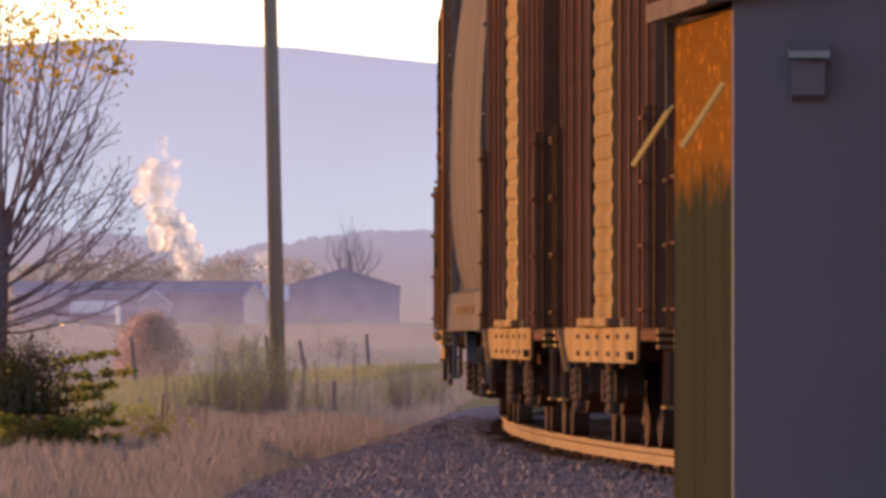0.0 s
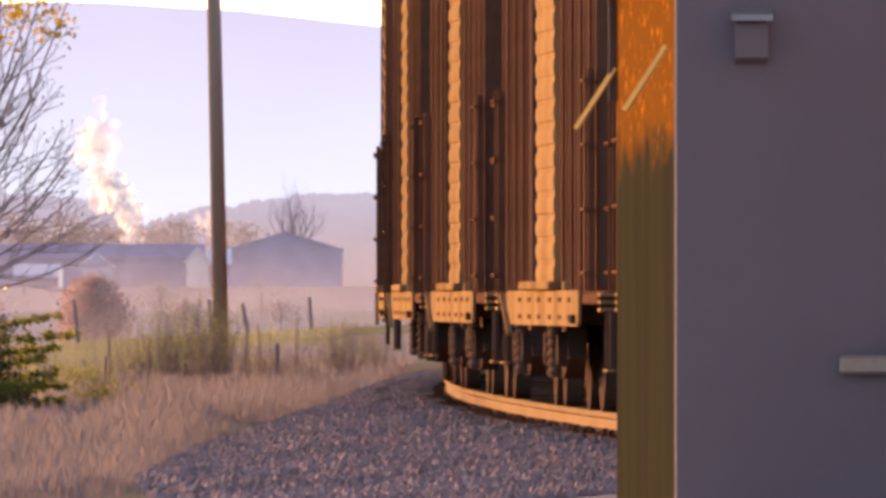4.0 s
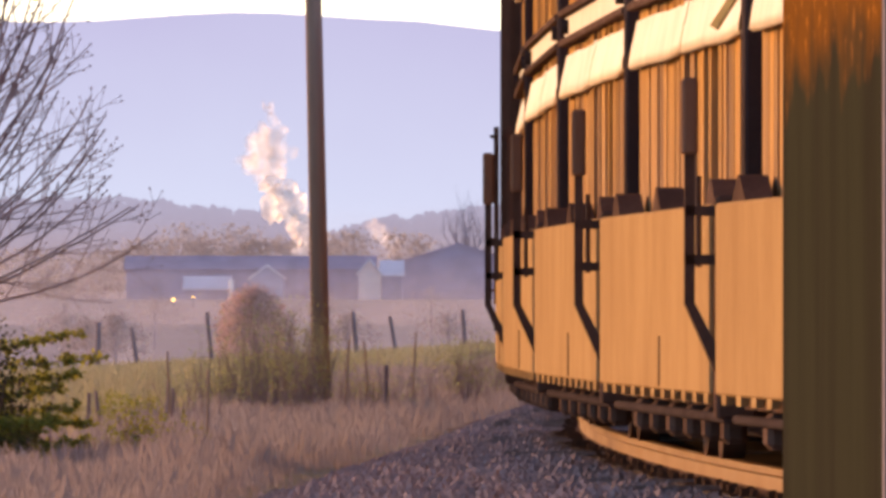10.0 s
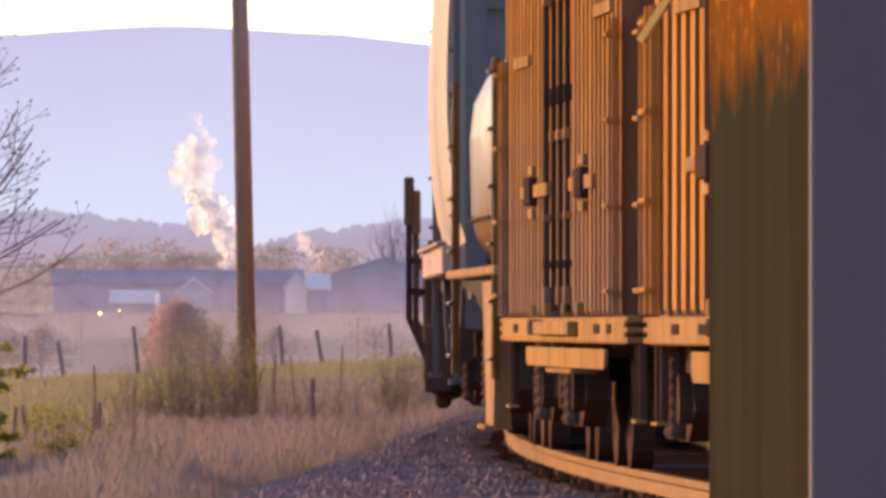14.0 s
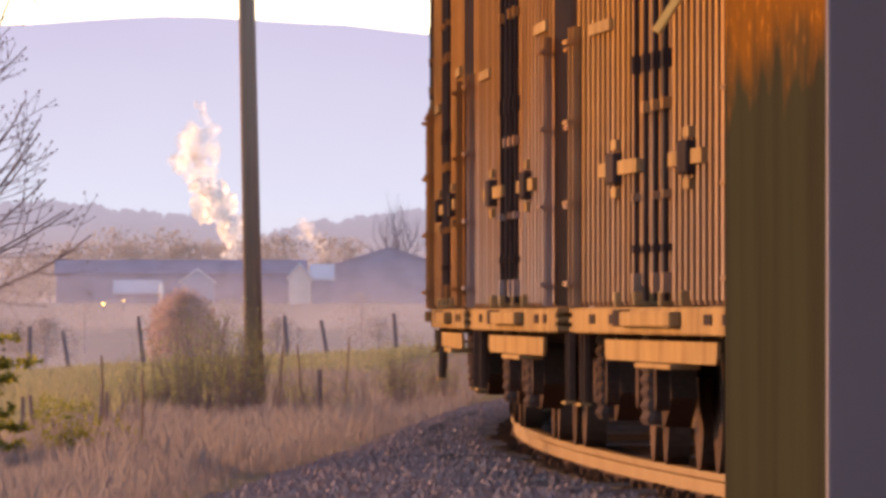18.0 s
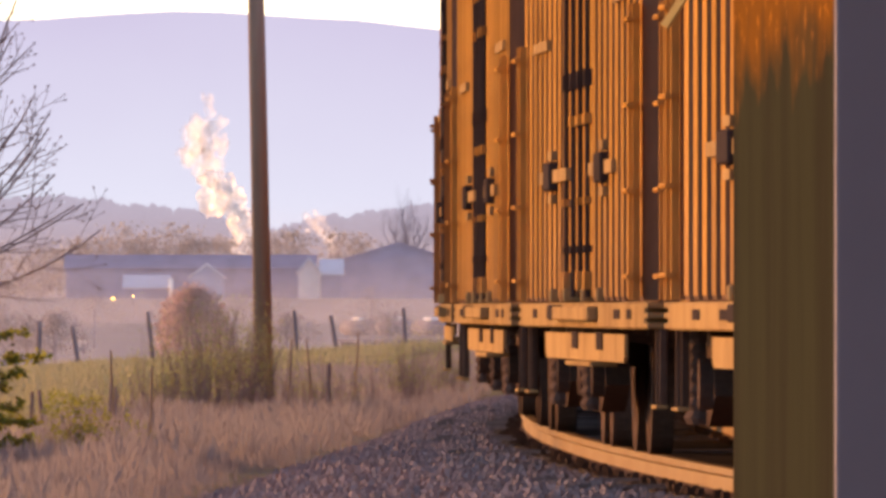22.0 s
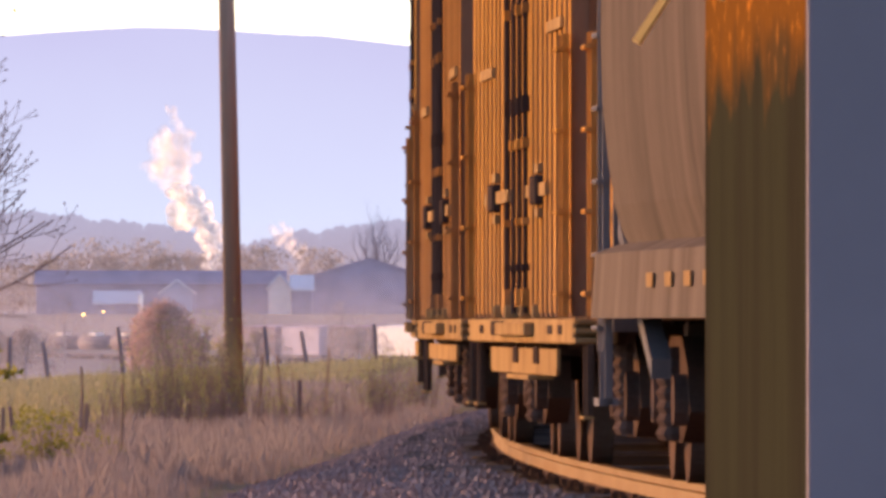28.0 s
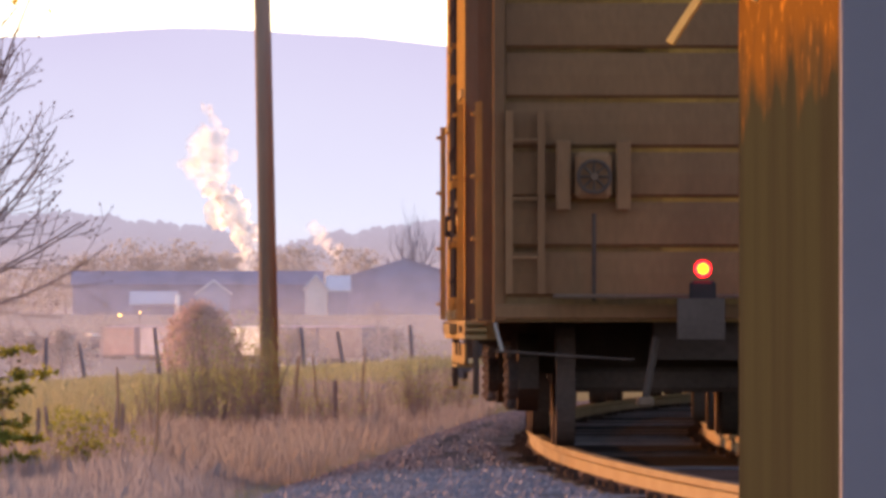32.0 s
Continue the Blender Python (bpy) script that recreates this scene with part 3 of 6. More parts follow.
def far_house(name, label, y, u0, u1, v0, v1, ridge, depth, wall, roof, gable="side", category="barn", windows=0):
    """A far farm building with walls, a pitched roof and openings; gable 'front' turns its gable to the viewer."""
    c = far((u0 + u1) / 2, v0, y)
    w, h, r = (u1 - u0) / VIEW * y, (v1 - v0) / VIEW * y, (ridge - v1) / VIEW * y
    b = thing(name, label, category, at=pose(*c))
    hw, hd = w / 2, depth / 2
    if gable == "front":
        part("wall", Shape().prism([(-hw, -3), (-hw, h), (0, h + r), (hw, h), (hw, -3)], "y", -hd, hd), wall, b)
        for sx in (-1, 1):
            part("roof", Shape().prism([(0, h + r + 0.02), (sx * (hw + 0.3), h - 0.1), (sx * (hw + 0.3), h + 0.12), (0, h + r + 0.25)], "y", -hd - 0.3, hd + 0.3), roof, b)
    else:
        part("wall", Shape().prism([(-hd, -3), (-hd, h), (0, h + r), (hd, h), (hd, -3)], "x", -hw, hw), wall, b)
        for sy in (-1, 1):
            part("roof", Shape().prism([(0, h + r + 0.02), (sy * (hd + 0.3), h - 0.1), (sy * (hd + 0.3), h + 0.12), (0, h + r + 0.25)], "x", -hw - 0.3, hw + 0.3), roof, b)
    for i in range(windows):
        x = -hw + w * (i + 0.5) / windows
        part("window", Shape().box(x - 0.5, x + 0.5, -hd - 0.08, -hd - 0.005, h * 0.3, h * 0.75), DARKGREY, b)
    return b


def farm():
    y = 2400.0
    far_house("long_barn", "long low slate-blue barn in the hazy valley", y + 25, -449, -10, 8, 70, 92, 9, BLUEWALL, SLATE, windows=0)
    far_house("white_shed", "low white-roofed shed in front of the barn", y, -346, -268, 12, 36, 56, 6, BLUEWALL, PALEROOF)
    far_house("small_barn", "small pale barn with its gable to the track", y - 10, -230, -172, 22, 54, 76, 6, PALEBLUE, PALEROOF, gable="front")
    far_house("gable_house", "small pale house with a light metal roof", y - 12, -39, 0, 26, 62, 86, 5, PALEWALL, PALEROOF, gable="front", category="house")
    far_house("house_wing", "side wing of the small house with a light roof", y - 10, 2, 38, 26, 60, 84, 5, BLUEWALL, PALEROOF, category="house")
    far_house("big_barn", "big barn greyed by haze, with a broad gable", y + 10, 38, 240, 12, 84, 114, 14, BLUEWALL, SLATE, gable="front")
    x, yy, z = far(-265, 22, y - 20)
    ch = thing("lit_post", "slim white post catching the low sun", "post", at=pose(x, yy, z, 0, 0, 30))
    part("shaft", Shape().bevelled(-0.25, 0.25, -0.25, 0.25, -2.5, 2.4, 0.05), TARP, ch)
    for u, v, r, m in ((-367, 17, 0.19, LAMPGLOW), (-332, 22, 0.11, LAMPGLOW)):
        x, yy, z = far(u, v, y - 150)
        lm = thing("yard_lamp", "lit yard lamp on a pole", "lamp", "yard lamps", at=pose(x, yy, z))
        bm = bmesh.new()
        bmesh.ops.create_icosphere(bm, subdivisions=2, radius=r)
        me = bpy.data.meshes.new("globe")
        bm.to_mesh(me)
        bm.free()
        me.materials.append(m)
        part("globe", me, m, lm, "glowing warm globe")
        part("pole", Shape().tube((0, 0, -r), (0, 0, -5), 0.08, n=6), DARKGREY, lm)


def puff_mesh(seed, k=3, mat=None):
    rng = random.Random(seed)
    bm = bmesh.new()
    for _ in range(k):
        c = Vector((rng.gauss(0, 0.6), rng.gauss(0, 0.6), rng.gauss(0, 0.7)))
        bmesh.ops.create_icosphere(bm, subdivisions=2, radius=rng.uniform(0.4, 0.8), matrix=Matrix.Translation(c))
    # thin billows, backs cut open so the low sun shines through them
    bmesh.ops.delete(bm, geom=[f for f in bm.faces if f.normal.y > 0.15], context="FACES")
    for p in bm.verts:
        p.co *= 1 + 0.3 * noise.noise(p.co * 1.7 + Vector((seed * 3.1, 0, 0))) + 0.3 * noise.noise(p.co * 4.3 + Vector((0, seed * 1.7, 0)))
    me = bpy.data.meshes.new("puff")
    bm.to_mesh(me)
    bm.free()
    me.materials.append(mat)
    me.shade_smooth()
    return me


PUFFS = []


def steam(u, v, y, height, width, n, label, seed, dense=0.66):
    """A steam plume in drifting puffs above a stack."""
    rng = random.Random(seed)
    p = thing("steam_plume", label, "steam", at=pose(*far(u, v, y)))
    k = y / VIEW
    z0 = far(u, v, y)[2]
    part("vent", Shape().tube((0, 0, 2.0 - z0), (0, 0, 0.3), 0.4, 0.3, n=12), BLUEWALL, p, "short dull vent stack")
    for i in range(n):
        a = i / (n - 1)
        r = k * width * (0.1 + 0.15 * a ** 0.8) * rng.uniform(0.6, 1.2)
        lean = k * width * (-0.55 * a ** 1.3 + 0.16 * math.sin(6 * a))
        ob = tagged(part("puff", puff_mesh(seed * 50 + i, mat=STEAM if a < dense else WISP), STEAM, p), kind="stuff")
        x, z = lean + rng.gauss(0, 0.06 + 0.1 * a) * k * width, a ** 1.1 * k * height
        PUFFS.append((ob, x, rng.gauss(0, 0.5), z, r, rng.uniform(-35, 35), a))
        ob.scale = (r, r, r)


def valley_mist():
    """Sheets of thin mist one behind another along the valley, added to veil it in haze."""
    for y, low, high, most in ((660, -130, 130, 0.13), (1250, -110, 150, 0.14), (2050, -90, 180, 0.22), (2640, 20, 215, 0.17)):
        k = y / VIEW
        s, n = Shape(), 48
        vs = []
        for i in range(n + 1):
            x = -1 + 2 * i / n
            vs += [(x, 0.15 * math.sin(3 * x + y), 0), (x, 0.15 * math.sin(3 * x + y) + 0.02, 1)]
        s.add(vs, [(2 * i, 2 * i + 2, 2 * i + 3, 2 * i + 1) for i in range(n)])
        at = Matrix.Translation((-0.012 * y, y, 0.84 + low * k)) @ Matrix.Diagonal((0.09 * y, 60, (high - low) * k, 1))
        solid("valley_mist", s, ground_mist_material(most), "thin pinkish bank of mist in the valley", "mist", kind="stuff", smooth=True, at=at)


FAR_CARS = []


def far_train():
    """The head of the train, already far across the valley."""
    kinds = [(-31, "grey"), (-15.5, "grey"), (0, "tarp"), (16.5, "grey"), (33, "blue"), (48, "red")] + [(62 + 12 * i, "tank") for i in range(6)]
    for w, kind in kinds:
        lab = {"grey": "far grey boxcar of the train's head", "tarp": "far boxcar under a bright pleated white tarpaulin", "red": "far red container car paled by haze", "blue": "far pale blue container car", "tank": "far dark tank car with a glint painted on top"}[kind]
        c = thing("far_freight_car", lab, "freight car", "far cars of the train")
        if kind == "tank":
            part("tank", Shape().tube((0, -4.4, 2.2), (0, 4.4, 2.2), 0.8, n=20), TANKDARK, c, smooth=True)
            # white plate stands in for the glint along the tank's top
            part("dome", Shape().bevelled(-0.5, 0.5, -1.3, 1.3, 2.95, 3.25, 0.1), TARP, c, "white plate painted as the top's glint")
            hl = 5.2
        else:
            hl = 6.4 if kind in ("red", "blue") else 7.4
            mat = {"grey": TANKDARK, "tarp": TARP, "red": REDWALL, "blue": PALEBLUE}[kind]
            out, m = [], 24
            for i in range(m + 1):
                out.append((-1.5 - (0.08 if i % 2 else 0.0), -hl + 2 * hl * i / m))
            for i in range(m, -1, -1):
                out.append((1.5 + (0.08 if i % 2 else 0.0), -hl + 2 * hl * i / m))
            part("body", Shape().prism(out, "z", 1.0, 3.9), mat, c, "pleated side")
            part("roof", Shape().prism([(-1.58, 3.9), (0, 4.1), (1.58, 3.9)], "y", -hl, hl), TARP if kind == "tarp" else SLATE, c)
        part("underframe", Shape().box(-1.3, 1.3, -hl, hl, 0.75, 1.0), TANKDARK, c)
        for yy in (-hl + 1.5, hl - 1.5):
            part("wheelset", Shape().tube((-0.8, yy, 0.45), (0.8, yy, 0.45), 0.45, n=14), TANKDARK, c)
        FAR_CARS.append((w, c))


# ---- plants ----
def leafy(name, base, other, through=0.45):
    """Thin leaves or blades that let some light through."""
    m = bpy.data.materials.new(name)
    m.use_nodes = True
    t = m.node_tree
    t.nodes.remove(t.nodes["Principled BSDF"])
    geo = t.nodes.new("ShaderNodeNewGeometry")
    mix = t.nodes.new("ShaderNodeMix")
    mix.data_type = "RGBA"
    mix.inputs["A"].default_value, mix.inputs["B"].default_value = (*base, 1), (*other, 1)
    t.links.new(geo.outputs["Random Per Island"], mix.inputs["Factor"])
    d, tr, ms = t.nodes.new("ShaderNodeBsdfDiffuse"), t.nodes.new("ShaderNodeBsdfTranslucent"), t.nodes.new("ShaderNodeMixShader")
    t.links.new(mix.outputs["Result"], d.inputs["Color"])
    t.links.new(mix.outputs["Result"], tr.inputs["Color"])
    ms.inputs[0].default_value = through
    t.links.new(d.outputs[0], ms.inputs[1])
    t.links.new(tr.outputs[0], ms.inputs[2])
    t.links.new(ms.outputs[0], t.nodes["Material Output"].inputs["Surface"])
    return m


def blades(name, mat, label, xs, ys, heights, widths, seed, sink=0.03):
    """One sheet of upright blades at the given places."""
    rng = np.random.default_rng(seed)
    n = len(xs)
    z = np.array([ground_height(a, b) for a, b in zip(xs, ys)]) - sink
    th, lean = rng.random(n) * math.pi, rng.normal(0, 0.17, (n, 2)) * heights[:, None]
    dx, dy = np.cos(th) * widths / 2, np.sin(th) * widths / 2
    v = np.stack([np.stack([xs - dx, ys - dy, z], -1), np.stack([xs + dx, ys + dy, z], -1),
                  np.stack([xs + lean[:, 0] * 0.4 + dx * 0.6, ys + lean[:, 1] * 0.4, z + heights * 0.6], -1),
                  np.stack([xs + lean[:, 0], ys + lean[:, 1], z + heights], -1)], 1).reshape(-1, 3)
    f = (np.array([(0, 1, 2), (0, 2, 3)])[None] + 4 * np.arange(n)[:, None, None]).reshape(-1, 3)
    me = bpy.data.meshes.new(name)
    me.from_pydata(v.tolist(), [], f.tolist())
    me.materials.append(mat)
    return tagged(new(name, me), label, "grass", kind="stuff")


def grasses():
    rng = np.random.default_rng(11)
    n = 150000
    y = 50 + 220 * rng.random(n) ** 1.5
    x = -2.0 - 0.55 * np.clip((150 - y) / 45, 0, 1) - 2.9 * rng.random(n) ** 1.1 - 0.4 * rng.random(n)
    tuft = np.array([0.5 + noise.noise((a * 1.3, b * 0.35, 4)) for a, b in zip(x, y)])
    keep = tuft > 0.12
    x, y, tuft = x[keep], y[keep], tuft[keep]
    h = (0.07 + 0.15 * rng.random(len(x))) * (0.6 + tuft) * np.clip((-1.7 - 0.55 * np.clip((150 - y) / 45, 0, 1) - x) / 0.9, 0.3, 1)
    blades("verge_grass", DRY, "tall dry brown grass along the stone bed", x, y, h, 0.0025 + 0.003 * rng.random(len(x)), 12)
    n = 26000
    y = 165 + 150 * rng.random(n)
    x = -1.9 - 0.5 * np.clip((y - 165) / 80, 0, 1) * (rng.random(n) - 0.6) - 1.6 * rng.random(n)
    blades("verge_grass", DRY, "dry brown grass beyond the bend", x, y, 0.08 + 0.16 * rng.random(n), 0.003 + 0.003 * rng.random(n), 14)
    n = 52000
    y = 120 + 350 * rng.random(n) ** 1.2
    x = y * (-0.046 + 0.04 * rng.random(n))
    keep = x < -4.2 - 0.8 * rng.random(n)
    x, y = x[keep], y[keep]
    h = 0.05 + 0.1 * rng.random(len(x)) + 0.12 * (rng.random(len(x)) > 0.93)
    blades("pasture_grass", GREEN, "short spring grass of the pasture", x, y, h, 0.012 + 0.02 * rng.random(len(x)), 13)


def grow(s, tips, p, d, length, r, depth, rng, spread=0.5, up=0.15):
    """Adds a limb and its branches to the shape; gathers the tips."""
    segs = 3
    for i in range(segs):
        d = (d + Vector((rng.gauss(0, 0.07), rng.gauss(0, 0.07), rng.gauss(up * 0.5, 0.06)))).normalized()
        q = p + d * length / segs
        r2 = r * 0.82
        s.tube(p, q, r, r2, n=6 if r > 0.01 else 4, caps=False)
        p, r = q, r2
        if depth > 0 and i < segs - 1:
            side = Vector((rng.gauss(0, 1), rng.gauss(0, 1), rng.gauss(0.2, 0.6))).normalized()
            grow(s, tips, p, (d * (1 - spread) + side * spread).normalized(), length * rng.uniform(0.5, 0.75), r * 0.62, depth - 1, rng, spread, up)
    tips.append((p, d))
    if depth > 0:
        for _ in range(2):
            side = Vector((rng.gauss(0, 1), rng.gauss(0, 1), rng.gauss(0.3, 0.6))).normalized()
            grow(s, tips, p, (d * (1 - spread * 0.8) + side * spread * 0.8).normalized(), length * rng.uniform(0.55, 0.8), r * 0.75, depth - 1, rng, spread, up)


def leaves(tips, rng, size, per, scatter):
    s = Shape()
    for p, d in tips:
        for _ in range(per):
            c = p + Vector((rng.gauss(0, scatter), rng.gauss(0, scatter), rng.gauss(0, scatter)))
            q = Euler((rng.uniform(0, 6.3), rng.uniform(0, 6.3), rng.uniform(0, 6.3))).to_matrix()
            w, l = size * rng.uniform(0.5, 0.9), size * rng.uniform(0.8, 1.6)
            s.add([c + q @ Vector(v) for v in ((0, 0, 0), (w * 0.5, l * 0.5, 0.1 * l), (0, l, 0), (-w * 0.5, l * 0.5, 0.1 * l))], [(0, 1, 2, 3)])
    return s


def loose(shape, name, mat, parent, label=""):
    me = bpy.data.meshes.new(name)
    me.from_pydata(shape.v, [], shape.f)
    me.materials.append(mat)
    ob = new(name, me)
    ob.parent = parent
    ob["kind"] = "stuff"
    if label:
        ob["label"] = label
    return ob


def bare_tree(at, label, seed, height, trunk, limbs, bud=0.012, leaf_above=None, leaf_mat=None, wood=None, depth=4, spread=0.48, tilt=0.75, name="bare_tree"):
    rng = random.Random(seed)
    t = thing(name, label, "tree", at=at)
    s, tips = Shape(), []
    top = Vector((rng.gauss(0, 0.04) * height, rng.gauss(0, 0.04) * height, height * 0.28))
    s.tube((0, 0, -0.2), top, trunk, trunk * 0.75, n=10, caps=False)
    part("trunk", s, wood or BARK, t, smooth=True)
    s = Shape()
    for i in range(limbs):
        a = 2 * math.pi * (i + rng.uniform(-0.3, 0.3)) / limbs
        d = Vector((math.cos(a) * tilt, math.sin(a) * tilt, 1)).normalized()
        grow(s, tips, top * rng.uniform(0.3, 1.0), d, height * rng.uniform(0.24, 0.34), trunk * 0.5, depth, rng, spread, 0.25)
    loose(s, "crown", wood or BARK, t, "open crown of fine bare branches")
    if bud:
        b = Shape()
        for p, d in tips:
            r = bud * rng.uniform(0.7, 1.3)
            b.add([p + Vector(v) * r for v in ((1, 0, 0), (0, 1, 0), (-1, 0, 0), (0, -1, 0), (0, 0, 1.6), (0, 0, -1))], [(0, 1, 4), (1, 2, 4), (2, 3, 4), (3, 0, 4), (1, 0, 5), (2, 1, 5), (3, 2, 5), (0, 3, 5)])
        loose(b, "bud", BARK, t, "small dark buds at the twig tips")
    if leaf_above is not None:
        loose(leaves([q for q in tips if q[0].z > leaf_above], rng, 0.05, 2, 0.06), "leaves", leaf_mat, t, "young yellow leaves")
    return t


def shrub(at, label, seed, height, width, stems, mat, size=0.03, per=10, name="shrub"):
    rng = random.Random(seed)
    t = thing(name, label, "shrub", at=at)
    s, tips = Shape(), []
    for _ in range(stems):
        p = Vector((rng.gauss(0, width * 0.35), rng.gauss(0, width * 0.35), -0.08))
        d = Vector((rng.gauss(0, 0.22), rng.gauss(0, 0.22), 1)).normalized()
        grow(s, tips, p, d, height * rng.uniform(0.35, 0.75), 0.006, 1, rng, 0.3, 0.3)
    loose(s, "stem", BARK, t, "thin upright twigs")
    loose(leaves(tips, rng, size, per, height * 0.09), "leaves", mat, t)
    return t


def limb(s, tips, p, d, length, r, level, rng):
    """An arching branch with alternate side twigs; each ends in a bud."""
    n = 7 if level == 2 else 4
    flip = rng.choice((-1, 1))
    for i in range(n):
        lift = 0.1 if level == 2 else 0.05
        d = (d + Vector((rng.gauss(0, 0.06), rng.gauss(0, 0.05), rng.gauss(lift, 0.06)))).normalized()
        q = p + d * length / n
        s.tube(p, q, r, r * 0.87, n=6 if r > 0.008 else 4, caps=False)
        p, r = q, r * 0.87
        if level and i > (0 if level == 2 else 0) and i < n - 1:
            flip = -flip
            side = Vector((-d.z, rng.gauss(0, 0.5), d.x)) * flip
            e = (d * 0.8 + side * rng.uniform(0.4, 0.75) + Vector((0, 0, 0.1))).normalized()
            limb(s, tips, p, e, length * rng.uniform(0.22, 0.42) * (1.15 - 0.5 * i / n), max(0.0028, r * 0.55), level - 1, rng)
    tips.append((p, d))


def fan_tree(at, label, seed):
    """A leaning tree whose long arching branches fan out to both sides; leaves only high in its crown."""
    rng = random.Random(seed)
    t = thing("budding_tree", label, "tree", at=at)
    part("trunk", Shape().tube((0, 0, -0.2), (0.05, 0, 1.0), 0.1, 0.085, n=10, caps=False).tube((0.05, 0, 1.0), (0.1, 0.05, 2.3), 0.085, 0.05, n=10, caps=False), BARK, t, smooth=True)
    s, tips = Shape(), []
    for i in range(19):
        a = radians(2 + 62 * i / 18 + rng.uniform(-4, 4))
        limb(s, tips, Vector((0.06, rng.uniform(-0.05, 0.05), 1.15 + 1.0 * i / 18 * rng.uniform(0.7, 1.15))), Vector((math.cos(a), rng.gauss(0, 0.25), math.sin(a))).normalized(), rng.uniform(1.4, 1.9), 0.015, 2, rng)
    for i in range(8):
        a = radians(20 + 55 * i / 7)
        limb(s, tips, Vector((0, 0, 1.2 + 0.9 * i / 7)), Vector((-math.cos(a), rng.gauss(0, 0.3), math.sin(a))).normalized(), rng.uniform(1.3, 1.7), 0.02, 2, rng)
    for i in range(14):
        a = radians(50 + 64 * i / 13)
        limb(s, tips, Vector((0.08, 0.03, rng.uniform(1.6, 2.3))), Vector((math.cos(a), rng.gauss(0, 0.25), math.sin(a))).normalized(), rng.uniform(2.0, 2.7), 0.018, 2, rng)
    loose(s, "crown", BARK, t, "fan of thin arching bare branches")
    b = Shape()
    for p, d in tips:
        q = d.to_track_quat("Z", "Y")
        r = rng.uniform(0.006, 0.011)
        b.add([p + q @ (Vector(v) * r) for v in ((1, 0, 0), (0, 1, 0), (-1, 0, 0), (0, -1, 0), (0, 0, 2.4), (0, 0, -1.6))], [(0, 1, 4), (1, 2, 4), (2, 3, 4), (3, 0, 4), (1, 0, 5), (2, 1, 5), (3, 2, 5), (0, 3, 5)])
    loose(b, "bud", BARK, t, "small dark buds at the twig tips")
    loose(leaves([q for q in tips if q[0].z > 3.6], rng, 0.055, 7, 0.06), "leaves", AMBER, t, "young orange-yellow leaves high in the crown")


def spray_shrub(at, label, seed, layers, reach, top):
    """A shrub whose young leaves stand in flat layered sprays."""
    rng = random.Random(seed)
    t = thing("spray_shrub", label, "shrub", at=at)
    s, tips = Shape(), []
    for i in range(layers):
        z = top * (i + 0.7) / layers
        for sx, m in ((1, 1.0), (-1, 0.8)):
            p, length = Vector((0, rng.gauss(0, 0.2), z - 0.05)), reach * m * rng.uniform(0.55, 1.0)
            for k in range(7):
                q = p + Vector((sx * length / 7, rng.gauss(0, 0.02), rng.gauss(0.008, 0.012)))
                s.tube(p, q, 0.006 - 0.0006 * k, n=4, caps=False)
                p = q
                if k > 0:
                    for _ in range(4):
                        tips.append((p + Vector((rng.gauss(0, 0.04), rng.gauss(0, 0.1), rng.gauss(0.008, 0.011))), 0))
    for _ in range(6):
        s.tube((rng.gauss(0, 0.05), rng.gauss(0, 0.05), -0.1), (rng.gauss(0, 0.08), rng.gauss(0, 0.08), top), 0.012, 0.006, n=5)
    loose(s, "stem", BARK, t)
    loose(leaves(tips, rng, 0.045, 9, 0.012), "leaves", SPRAY, t, "layered yellow-green leaf sprays")


